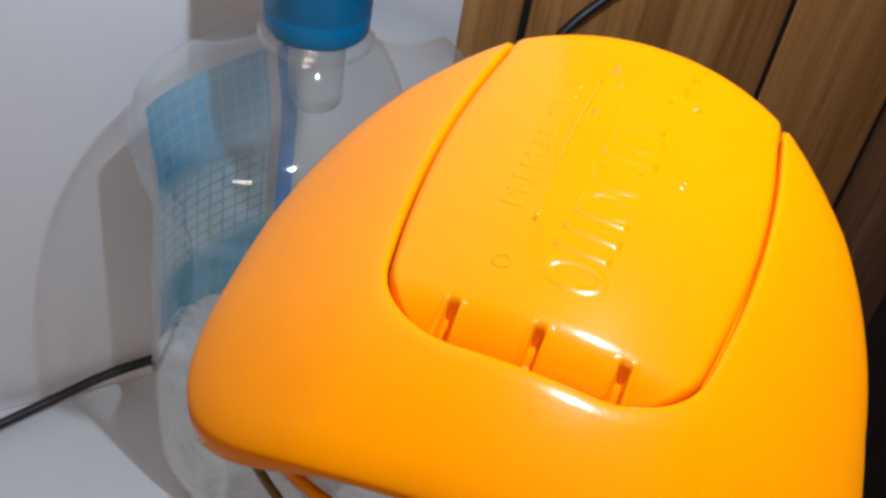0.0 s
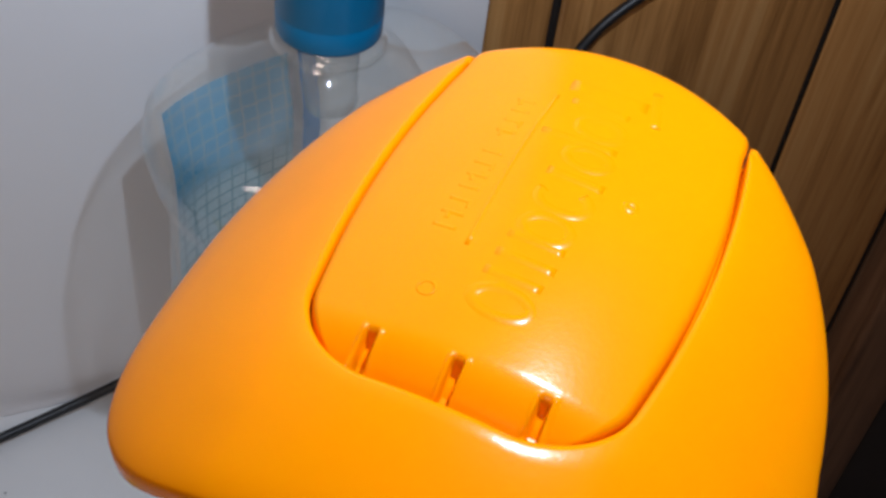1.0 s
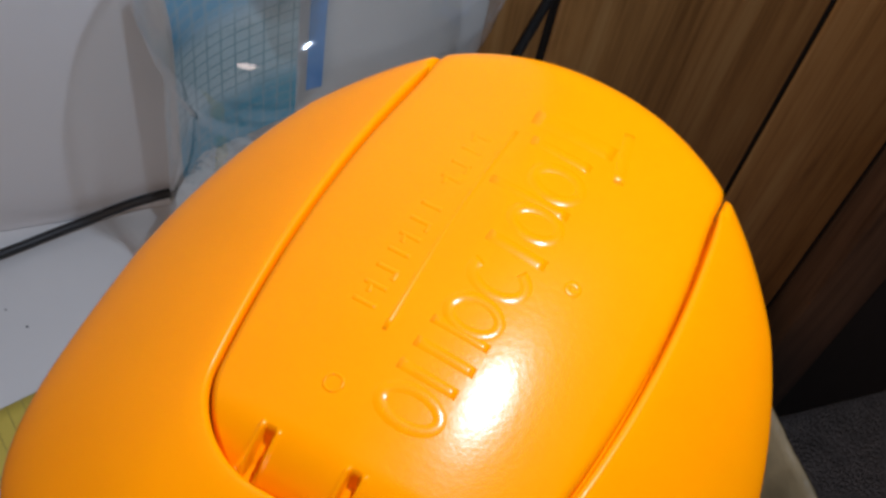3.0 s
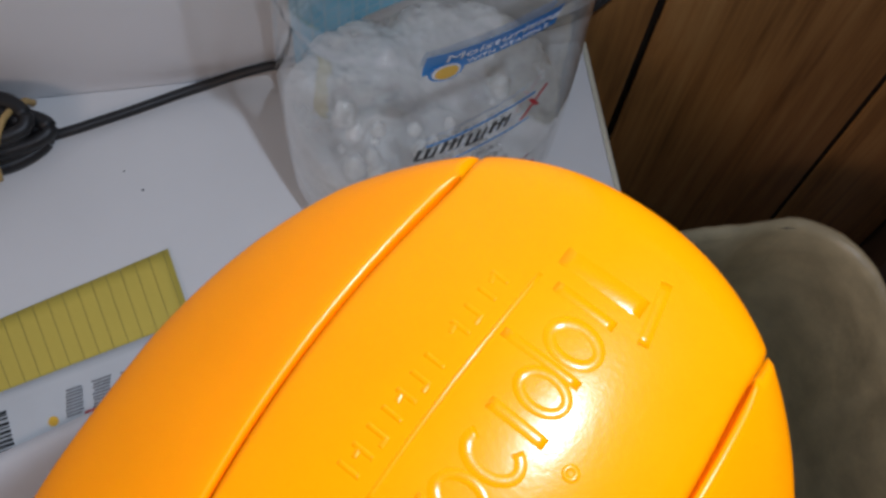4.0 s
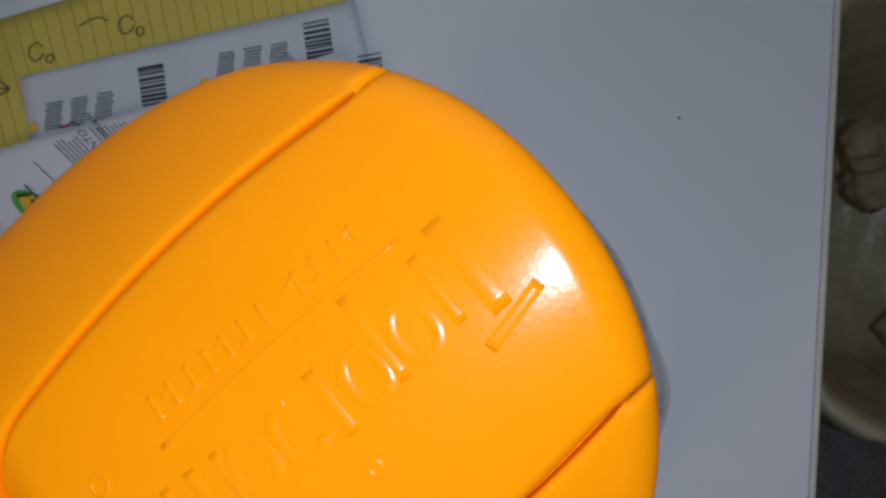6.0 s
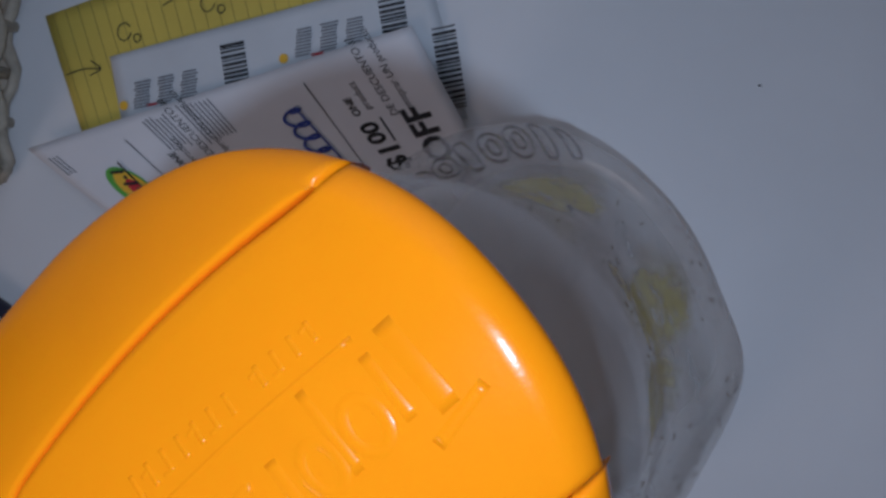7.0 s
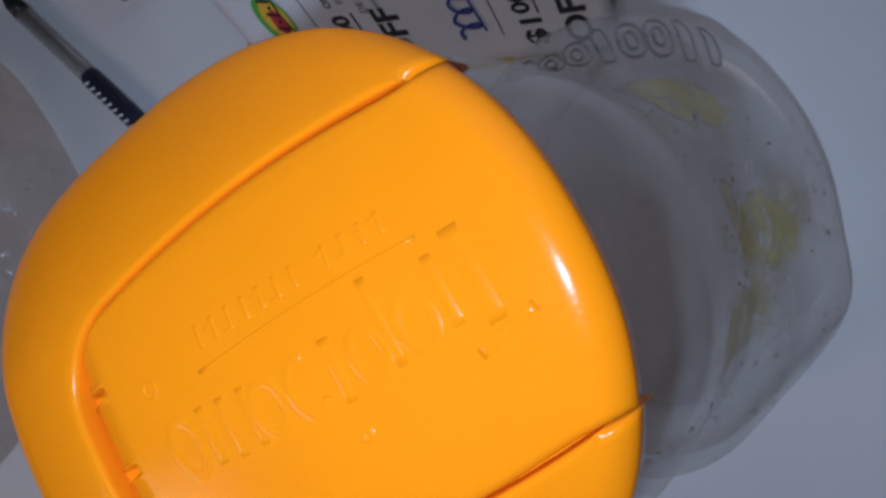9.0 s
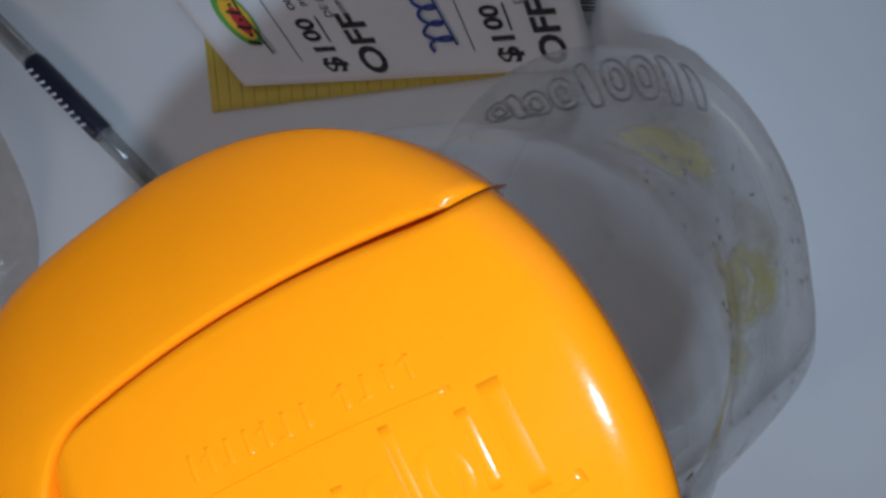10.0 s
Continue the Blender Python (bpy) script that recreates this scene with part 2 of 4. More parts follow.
tagged(link("floor", box_bm(-1.6, 1.6, -1.8, 0.6, FLOOR_Z - 0.05, FLOOR_Z), M_CARPET), "grey-brown short-pile carpet floor under the desk", "floor", kind="structure")
tagged(link("ceiling", box_bm(-1.6, 1.6, -1.8, 0.6, 1.75, 1.8), M_CEIL), "pale painted ceiling of the room", "ceiling", kind="structure")
tagged(link("wall_west", box_bm(-1.65, -1.6, -1.8, 0.6, FLOOR_Z, 1.75), M_WALLP), "plain painted side wall of the room", "wall", kind="structure")
tagged(link("wall_east", box_bm(1.6, 1.65, -1.8, 0.6, FLOOR_Z, 1.75), M_WALLP), "plain painted side wall of the room", "wall", kind="structure")
tagged(link("wall_south", box_bm(-1.6, 1.6, -1.85, -1.8, FLOOR_Z, 1.75), M_WALLP), "plain painted wall behind the camera", "wall", kind="structure")

wall_north = tagged(link("wall_north", box_bm(-1.6, 1.6, WOOD_Y + 0.004, WOOD_Y + 0.06, FLOOR_Z, 1.75), M_GROOVE, smooth=False), "wall clad in brown wood-grain panelling with dark grooves", "wall", kind="structure")
for x0, x1 in ((-0.3, -0.17), (-0.17, 0.02), (0.02, 0.1134), (0.1169, 0.2356), (0.2391, 0.318)):
    part("plank", box_bm(x0, x1, WOOD_Y, WOOD_Y + 0.006, FLOOR_Z, 1.0, 0.0012), M_WOOD, wall_north)
for x0, x1 in ((0.1134, 0.1169), (0.2356, 0.2391)):
    part("groove", box_bm(x0 + 0.0001, x1 - 0.0001, WOOD_Y + 0.0010, WOOD_Y + 0.0035, FLOOR_Z, 1.0), M_GROOVE, wall_north, "dark painted groove")
door = thing("door_1", Matrix(), "dark closed door beside a wooden casing", "door", kind="structure")
part("casing", box_bm(0.322, 0.372, WOOD_Y - 0.018, WOOD_Y + 0.004, FLOOR_Z, 1.4, 0.004, 3), M_TRIM, door, "brown wooden door casing")
part("leaf", box_bm(0.374, 1.1, WOOD_Y - 0.002, WOOD_Y + 0.0035, FLOOR_Z + 0.01, 1.4, 0.001), M_DOOR, door, "dark door leaf")

# ---- desk with its back board ----
desk = thing("desk", Matrix(), "low white laminate desk with a cream edge band", "desk")
part("desktop", box_bm(-0.9, DESK_X - 0.0015, -0.55, WALL_Y, -0.018, 0, 0.0008), M_WHITE, desk)
part("edge_band", box_bm(DESK_X - 0.0015, DESK_X + 0.0005, -0.55, WALL_Y, -0.0185, -0.0003, 0.0006), M_EDGE, desk, "cream edge band")
part("side_panel", box_bm(DESK_X - 0.022, DESK_X - 0.004, -0.5, WALL_Y - 0.01, FLOOR_Z, -0.018, 0.001), M_EDGE, desk)
part("back_board", box_bm(-0.9, DESK_X, WALL_Y, WALL_Y + 0.0065, -0.018, 0.75, 0.0006), M_BACK, desk, "white upright back board")

# ---- the juice jug ----
AX = Vector((0.7151, 0.6991, 0))
LID = Matrix(((AX.x, AX.y, 0, 0.01207), (AX.y, -AX.x, 0, -0.01256), (0, 0, 1, 0), (0, 0, 0, 1)))
# lid frame: u to the pouring tip, v to its side (mirrored below to keep it right-handed)
LC = -0.0360
RIM_R = 0.0038


def lidp(u, v, z):
    return (LID[0][3] + AX.x * u + AX.y * v, LID[1][3] + AX.y * u - AX.x * v, z)


def outer(a, grow=0.0):
    """The lid's rim in plan, a from the tip round."""
    c, s = math.cos(a), math.sin(a)
    back = max(0.0, -c)
    n = 2.2 + 2.5 * back
    hu = 0.0402 - 0.0051 * back
    r = (abs(c / hu) ** n + abs(s / (0.0369 * (1 - 0.046 * c))) ** n) ** (-1 / n)
    return LC + c * (r + grow), s * (r + grow) + 0.0030 * back


def dome(u, v):
    """The lid's top: gently domed, falling faster past the flip cap and towards the hinge side."""
    e, k = max(0.0, abs(v) - 0.0165) / 0.02, max(0.0, -0.052 - u) / 0.02
    return 0.2446 - 7.9 * v * v - 1.35 * (u + 0.005) ** 2 - 0.0043 * e ** 1.4 - 0.0031 * k * k


def rim_drop(a):
    """How far the rim's round edge falls below the dome's own slope."""
    return max(0.0008, 0.0026 - dome(*rimp(a, -RIM_R)) + dome(*rimp(a)))


def skirt(a):
    """Depth of the lid's skirt, arched up at the hinge side."""
    return max(0.0010, 0.0039 - 0.0050 * max(0.0, -math.cos(a)) ** 6)


def flip_half(u):
    """Half the flip cap's width along its length."""
    t = (u + 0.056) / 0.056
    w = 0.0191 - 0.0095 * (t - 0.62) ** 2 + 0.0006 * max(0.0, math.sin(math.pi * min(1.0, max(0.0, t))))
    r = 0.0085
    d = u + 0.0564
    if d < r:
        w -= r - math.sqrt(max(0, r * r - (r - d) ** 2))
    return w


def flip_outline(n=110, gap=0.0):
    left = []
    us = [-0.0564 + 0.0577 * (1 - math.cos(math.pi * k / n)) / 2 for k in range(n + 1)]
    for u in us:
        w = max(flip_half(u), 0.0) - gap
        left.append((u + (gap if u < -0.0545 else 0), w))
    return left


tip_a = 0.3
while outer(tip_a)[1] < 0.0184:
    tip_a += 0.0005
TIP_V = outer(tip_a)[1]


def rimp(a, grow=0.0):
    """A point inside the rim, straight back from it at the tip and towards the middle elsewhere."""
    u, v = outer(a)
    far = abs(math.atan2(math.sin(a), math.cos(a)))
    b = max(0.0, min(1.0, (far - tip_a) / 0.5))
    b = b * b * (3 - 2 * b)
    du, dv = 1 - b + b * math.cos(a), b * math.sin(a)
    d = math.hypot(du, dv)
    return u + du / d * grow, v + dv / d * grow


U_END = rimp(tip_a, -RIM_R)[0]
side = [q for q in flip_outline() if q[0] < U_END]
side.append((U_END, TIP_V))
# the fixed part of the lid: a collar round the flip cap
hinge = [(-0.0564, -side[0][1] + 2 * side[0][1] * k / 24) for k in range(1, 24)]
path = [(u, -w) for u, w in reversed(side)] + hinge + [(u, w) for u, w in side]


def arc_lengths(p):
    out = [0.0]
    for (a, b), (c, d) in zip(p, p[1:]):
        out.append(out[-1] + math.hypot(c - a, d - b))
    return out


al = arc_lengths(path)
N_P = 260
inner = []
for k in range(N_P + 1):
    s = al[-1] * k / N_P
    i = max(j for j in range(len(al)) if al[j] <= s + 1e-12)
    i = min(i, len(path) - 2)
    f = (s - al[i]) / max(1e-9, al[i + 1] - al[i])
    inner.append((path[i][0] * (1 - f) + path[i + 1][0] * f, path[i][1] * (1 - f) + path[i + 1][1] * f))
start_a = -tip_a
rim = []
for k in range(N_P + 1):
    a_in = math.atan2(inner[k][1], inner[k][0] - LC)
    if k > 0 and a_in > 0:
        a_in -= 2 * math.pi
    even = start_a + (2 * tip_a - 2 * math.pi) * k / N_P
    e = min(1.0, min(k, N_P - k) / 30)
    rim.append(even + (a_in - even) * 0.4 * e)


def collar_bm():
    bm = bmesh.new()
    rows = []
    for k in range(N_P + 1):
        u0, v0 = inner[k]
        a = rim[k]
        col = []
        ue, ve = rimp(a, -RIM_R)
        last = 0.0006 if k in (0, N_P) else 0.0
        col.append((u0, v0, dome(u0, v0) - 0.0045))
        col.append((u0, v0, dome(u0, v0) - 0.0009))
        dx, dy = ue - u0, ve - v0
        L = max(math.hypot(dx, dy), 1e-6)
        f0 = min(0.0009 / L, 0.25)
        col.append((u0 + dx * f0 / 3, v0 + dy * f0 / 3, dome(u0, v0) - 0.00025))
        for q in range(9):
            f = f0 + (1 - f0) * q / 8
            col.append((u0 + dx * f, v0 + dy * f, dome(u0 + dx * f, v0 + dy * f) - last))
        rd = rim_drop(a)
        ze = dome(*rimp(a)) - rd
        for q in range(1, 8):
            b = q / 7 * math.pi / 2
            uu, vv = rimp(a, -RIM_R + RIM_R * math.sin(b))
            col.append((uu, vv, dome(uu, vv) - last - rd * (1 - math.cos(b))))
        sk = skirt(a)
        for g, dz in ((-0.0001, -0.45 * sk), (-0.0003, -0.9 * sk), (-0.0007, -sk - 0.0003), (-0.0020, -sk - 0.0003), (-0.0024, -0.3 * sk)):
            uu, vv = rimp(a, g)
            col.append((uu, vv, ze + dz))
        rows.append([bm.verts.new(lidp(*p)) for p in col])
    # closing walls at the two ends of the collar
    for end in (0, -1):
        low = [bm.verts.new(v.co - Vector((0, 0, 0.004))) for v in rows[end]]
        rows.insert(0, low) if end == 0 else rows.append(low)
    for r0, r1 in zip(rows, rows[1:]):
        for i in range(len(r0) - 1):
            bm.faces.new((r0[i], r0[i + 1], r1[i + 1], r1[i]))
    bmesh.ops.recalc_face_normals(bm, faces=bm.faces[:])
    return bm


SLOTS = (-0.0088, 0.0002, 0.0092)


def flip_z(u, v):
    z = dome(u, v)
    # the hinge roll falls away towards the back
    if u < -0.0500:
        t = (-0.0500 - u) / 0.0062
        z -= 0.0030 * t * t
    for s in SLOTS:
        e = abs(v - s)
        if u < -0.0513 and e < 0.0012:
            z += 0.0003 * max(0, 1 - abs(e - 0.00085) / 0.00035)
            if e < 0.00065:
                z -= 0.0020 * min(1, (0.00065 - e) / 0.0002) * min(1, (-0.0513 - u) / 0.0006)
    return z


def flip_bm():
    """The flip cap: a domed tongue with rounded edges, a rolled hinge end and a lip over the tip."""
    gap = 0.00028
    bm = bmesh.new()
    nu, nv = 190, 170
    shrink = 1 - gap / TIP_V

    def drop(sv):
        e = (1 - abs(sv)) * 0.0186
        return 0.0009 * (1 - math.sqrt(max(0, 1 - ((0.0009 - e) / 0.0009) ** 2))) if e < 0.0009 else 0.0

    # evenly spread across, with more rows at the rounded edges
    across = [-1 + 2 * j / nv for j in range(nv + 1)]
    across = [q - 0.10 * q * (q * q - 1) for q in across]
    grid = []
    for i in range(nu + 1):
        t = i / nu
        g = []
        for sv in across:
            ue, ve = rimp(tip_a * sv, -RIM_R)
            u = -0.0559 + (ue + 0.0559) * t
            w = flip_half(max(-0.05635, min(u, 0.0013))) - gap
            k = t ** 10
            v = sv * w * (1 - k) + ve * shrink * k
            g.append(bm.verts.new(lidp(u, v, flip_z(u, v) - drop(sv))))
        grid.append(g)
    # lip over the tip: a round edge and a short apron, level with the collar's rim
    for q in range(1, 11):
        g = []
        for sv in across:
            ue, ve = rimp(tip_a * sv, -RIM_R)
            rd = rim_drop(tip_a * sv)
            b = min(q, 7) / 7 * math.pi / 2
            grow = -RIM_R + RIM_R * math.sin(b) if q <= 7 else -0.0002 * (q - 7)
            uu, vv = rimp(tip_a * sv, grow)
            z = dome(uu, vv * shrink) - drop(sv) - rd * (1 - math.cos(b)) - 0.0013 * max(0, q - 7)
            g.append(bm.verts.new(lidp(uu, vv * shrink, z)))
        grid.append(g)
    for r0, r1 in zip(grid, grid[1:]):
        for j in range(nv):
            bm.faces.new((r0[j], r0[j + 1], r1[j + 1], r1[j]))
    # side and hinge walls
    border = [r[0] for r in grid[:nu + 1]][::-1] + grid[0][1:] + [r[-1] for r in grid[1:nu + 1]]
    low = [bm.verts.new(v.co - Vector((0, 0, 0.004))) for v in border]
    for k in range(len(border) - 1):
        if (border[k].co - border[k + 1].co).length > 1e-7:
            bm.faces.new((border[k], low[k], low[k + 1], border[k + 1]))
    bmesh.ops.recalc_face_normals(bm, faces=bm.faces[:])
    return bm


def ribbon_bm(points, width, rise=0.00035, closed=False):
    """A raised stroke on the flip cap, rounded across; points are (u, v)."""
    p = [Vector((*q, 0)) for q in points]
    prof = [(-1.0, -0.25), (-0.75, 0.25), (-0.45, 0.75), (-0.15, 1.0), (0.15, 1.0), (0.45, 0.75), (0.75, 0.25), (1.0, -0.25)]
    bm = bmesh.new()
    rows = []
    n = len(p)
    for i in range(n):
        d = (p[(i + 1) % n] - p[i - 1]) if closed else (p[min(i + 1, n - 1)] - p[max(i - 1, 0)])
        d.normalize()
        s = Vector((-d.y, d.x, 0))
        rows.append([bm.verts.new(lidp((p[i] + s * (k * width / 2)).x, (p[i] + s * (k * width / 2)).y, dome(p[i].x + s.x * k * width / 2, p[i].y + s.y * k * width / 2) + h * rise)) for k, h in prof])
    pairs = list(zip(rows, rows[1:])) + ([(rows[-1], rows[0])] if closed else [])
    for a, b in pairs:
        for k in range(len(prof) - 1):
            bm.faces.new((a[k], a[k + 1], b[k + 1], b[k]))
    if not closed:
        bm.faces.new(rows[0])
        bm.faces.new(rows[-1][::-1])
    bmesh.ops.recalc_face_normals(bm, faces=bm.faces[:])
    return bm


def ring_points(cu, cv, ru, rv, n=28, a0=0.0, a1=2 * math.pi):
    closed = abs(a1 - a0 - 2 * math.pi) < 1e-6
    m = n if closed else n - 1
    return [(cu + ru * math.cos(a0 + (a1 - a0) * k / m), cv + rv * math.sin(a0 + (a1 - a0) * k / m)) for k in range(n)]


jug = thing("juice_jug", Matrix(), "empty clear plastic juice jug with an orange flip-top lid", "jug")
lid = part("lid", collar_bm(), M_ORANGE, jug, "glossy orange plastic screw lid")
part("flip_cap", flip_bm(), M_ORANGE, lid, "orange flip cap with raised ornament")
plate = bmesh.new()
prow = [[plate.verts.new(lidp(LC + (outer(2 * math.pi * k / 72, -0.0026)[0] - LC) * f, outer(2 * math.pi * k / 72, -0.0026)[1] * f, dome(LC + (outer(2 * math.pi * k / 72, -0.0026)[0] - LC) * f, outer(2 * math.pi * k / 72, -0.0026)[1] * f) - 0.0032)) for k in range(72)] for f in (0.05, 0.3, 0.55, 0.8, 1.0)]
for r0, r1 in zip(prow, prow[1:]):
    for k in range(72):
        plate.faces.new((r0[k], r0[(k + 1) % 72], r1[(k + 1) % 72], r1[k]))
plate.faces.new(prow[0][::-1])
bmesh.ops.recalc_face_normals(plate, faces=plate.faces[:])
part("inner_plate", plate, M_ORANGE, lid)
# raised brand mark as plain strokes and rings, a small line under it
def stroke(pts, w=0.0022, closed=False, rise=0.00009):
    part("raised_stroke", ribbon_bm(pts, w, rise, closed), M_ORANGE, lid)


def bar(u0, v0, u1, v1, w=0.0022, rise=0.00009):
    n = 8
    stroke([(u0 + (u1 - u0) * k / n, v0 + (v1 - v0) * k / n) for k in range(n + 1)], w, False, rise)


bar(-0.0065, -0.0042, -0.0064, 0.0056, 0.0025)
bar(-0.0026, 0.0058, -0.0096, 0.0074, 0.0015)
bar(-0.0097, -0.0030, -0.0098, 0.0042, 0.0014)
stroke(ring_points(-0.0136, 0.0019, 0.0019, 0.0027), 0.0015, True)
bar(-0.0167, -0.0044, -0.0168, 0.0048, 0.0013)
stroke(ring_points(-0.0194, 0.0022, 0.0018, 0.0026), 0.0014, True)
bar(-0.0232, -0.0014, -0.0234, 0.0054, 0.0016)
stroke(ring_points(-0.0240, 0.0088, 0.0006, 0.0006, 14), 0.0008, True)
stroke(ring_points(-0.0272, 0.0020, 0.0020, 0.0029, 22, 0.6, 5.2), 0.0015)
stroke(ring_points(-0.0322, 0.0018, 0.0019, 0.0027), 0.0014, True)
bar(-0.0345, -0.0016, -0.0346, 0.0048, 0.0012)
bar(-0.0374, -0.0018, -0.0375, 0.0048, 0.0014)
bar(-0.0402, -0.0020, -0.0403, 0.0044, 0.0014)
stroke(ring_points(-0.0437, 0.0012, 0.0018, 0.0031), 0.0015, True)
stroke([(-0.0095 - 0.0285 * k / 20, -0.0049 - 0.0004 * math.sin(k / 20 * math.pi)) for k in range(21)], 0.0006, False, 0.00009)
for k in range(11):
    u = -0.0122 - 0.0022 * k - (0.0020 if k > 3 else 0)
    bar(u, -0.0090 - 0.00004 * k, u - 0.0001, -0.0068, 0.0007, 0.00009)
    if k % 3 != 1:
        bar(u - 0.0002, -0.0086 + 0.0008 * (k % 3), u - 0.0011, -0.0084 + 0.0007 * (k % 3), 0.0006, 0.00008)
stroke(ring_points(-0.0450, -0.0062, 0.0009, 0.0009, 16), 0.0004, True, 0.00012)

BC = Vector((-0.0136, -0.0376, 0))
BODY = [(0.0, 0.86), (0.0015, 0.94), (0.005, 0.985), (0.012, 1.0), (0.045, 1.0), (0.07, 0.93), (0.09, 0.845), (0.11, 0.785), (0.13, 0.765), (0.15, 0.775), (0.17, 0.79), (0.185, 0.785), (0.197, 0.75), (0.206, 0.70), (0.214, 0.655), (0.230, 0.65)]


def smooth_profile(rows, z):
    """A curve through rows of (height, value) with no kinks."""
    for i in range(len(rows) - 1):
        (z0, r0), (z1, r1) = rows[i], rows[i + 1]
        if z <= z1 or i == len(rows) - 2:
            za, ra = rows[max(i - 1, 0)]
            zb, rb = rows[min(i + 2, len(rows) - 1)]
            h, t = z1 - z0, min(1.0, max(0.0, (z - z0) / (z1 - z0)))
            m0, m1 = (r1 - ra) / (z1 - za), (rb - r0) / (zb - z0)
            return (2 * t ** 3 - 3 * t * t + 1) * r0 + (t ** 3 - 2 * t * t + t) * h * m0 + (3 * t * t - 2 * t ** 3) * r1 + (t ** 3 - t * t) * h * m1


def body_f(z):
    return smooth_profile(BODY, z)


def body_pt(a, z, grow=0.0):
    """A point of the jug's wall: a waisted oval, round at the neck."""
    f = body_f(z)
    round_ = min(1, max(0, (z - 0.06) / 0.09))
    c, s = math.cos(a - math.radians(25)), math.sin(a - math.radians(25))
    hx, hy = 0.0485 + 0.001 * round_, 0.061 - 0.0115 * round_
    r = f / math.sqrt((c / hx) ** 2 + (s / hy) ** 2) + grow
    turn = (a + math.pi + 0.1) % (2 * math.pi) - math.pi
    low_ = min(1, max(0, (0.08 - z) / 0.05))
    flat = (a + math.pi + 0.62) % (2 * math.pi) - math.pi
    r += (0.004 * math.exp(-(turn / 0.28) ** 2) - 0.0062 * math.exp(-(flat / 0.36) ** 2)) * low_
    # grip dents and soft moulded unevenness
    waist = math.exp(-((z - 0.1) / 0.022) ** 2)
    r -= 0.0035 * waist * max(0, math.cos(a - 0.42)) ** 6
    r += 0.0005 * noise.noise((2.6 * math.cos(a), 2.6 * math.sin(a), z * 20)) * min(1, z / 0.02)
    return Vector((BC.x + math.cos(a) * r, BC.y + math.sin(a) * r, z))


zs = sorted({z for z, f in BODY} | {0.230 * k / 80 for k in range(81)})
part("body", rings_bm([[body_pt(2 * math.pi * k / 96, z) for k in range(96)] for z in zs], cap0=True), M_JUG, jug, "clear plastic body with juice residue")

# juice left inside: yellow smears and specks of pulp on the wall
def film_material(name, tint, body):
    """A thin dried film that thins out to nothing, by its own thickness and a fine mottle."""
    m, nt, b = nodes_of(name)
    nt.nodes.remove(b)
    thick = nt.nodes.new("ShaderNodeAttribute")
    thick.attribute_name = "film"
    n = add(nt, "ShaderNodeTexNoise", Scale=110.0, Detail=5.0, Roughness=0.65)
    nt.links.new(coords(nt), n.inputs[0])
    mott = nt.nodes.new("ShaderNodeMapRange")
    mott.inputs[1].default_value, mott.inputs[2].default_value = 0.25, 0.52
    nt.links.new(n.outputs[0], mott.inputs[0])
    mul = nt.nodes.new("ShaderNodeMath")
    mul.operation = "MULTIPLY"
    nt.links.new(thick.outputs["Fac"], mul.inputs[0])
    nt.links.new(mott.outputs[0], mul.inputs[1])
    bare = add(nt, "ShaderNodeBsdfTransparent", Color=(1, 1, 1, 1))
    tr = add(nt, "ShaderNodeBsdfTransparent", Color=(*tint, 1))
    df = add(nt, "ShaderNodeBsdfDiffuse", Color=(*body, 1))
    inner_, outer_ = nt.nodes.new("ShaderNodeMixShader"), nt.nodes.new("ShaderNodeMixShader")
    inner_.inputs[0].default_value = 0.68
    nt.links.new(tr.outputs[0], inner_.inputs[1])
    nt.links.new(df.outputs[0], inner_.inputs[2])
    nt.links.new(mul.outputs[0], outer_.inputs[0])
    nt.links.new(bare.outputs[0], outer_.inputs[1])
    nt.links.new(inner_.outputs[0], outer_.inputs[2])
    nt.links.new(outer_.outputs[0], nt.nodes["Material Output"].inputs[0])
    return m


M_JUICE = film_material("juice_film", (0.97, 0.85, 0.22), (0.80, 0.68, 0.06))
M_PULP_LINE = plain("pulp_and_line_brown", (0.16, 0.11, 0.04), 0.7)


def smear_bm(a0, a1, z0, z1, slant, seed):
    """A thin film on the inner wall, thickest in streaks and thinning out at its rim."""
    bm = bmesh.new()
    film = bm.verts.layers.float.new("film")
    na, nz = 48, 40
    grid = []
    for i in range(na + 1):
        row = []
        for j in range(nz + 1):
            x, y = 2 * i / na - 1, 2 * j / nz - 1
            v = bm.verts.new(body_pt(a0 + (a1 - a0) * i / na, z0 + (z1 - z0) * j / nz + slant * x / 2, -0.0012))
            d = 0.75 + 0.45 * noise.noise((x * 1.8, y * 1.8, seed)) + 0.2 * noise.noise((x * 6, y * 6, seed)) - x * x - y * y
            v[film] = max(0.0, min(1.0, d / 0.45))
            row.append(v)
        grid.append(row)
    for i in range(na):
        for j in range(nz):
            q = (grid[i][j], grid[i + 1][j], grid[i + 1][j + 1], grid[i][j + 1])
            if max(v[film] for v in q) > 0:
                bm.faces.new(q)
    bmesh.ops.delete(bm, geom=[v for v in bm.verts if not v.link_faces], context="VERTS")
    return bm


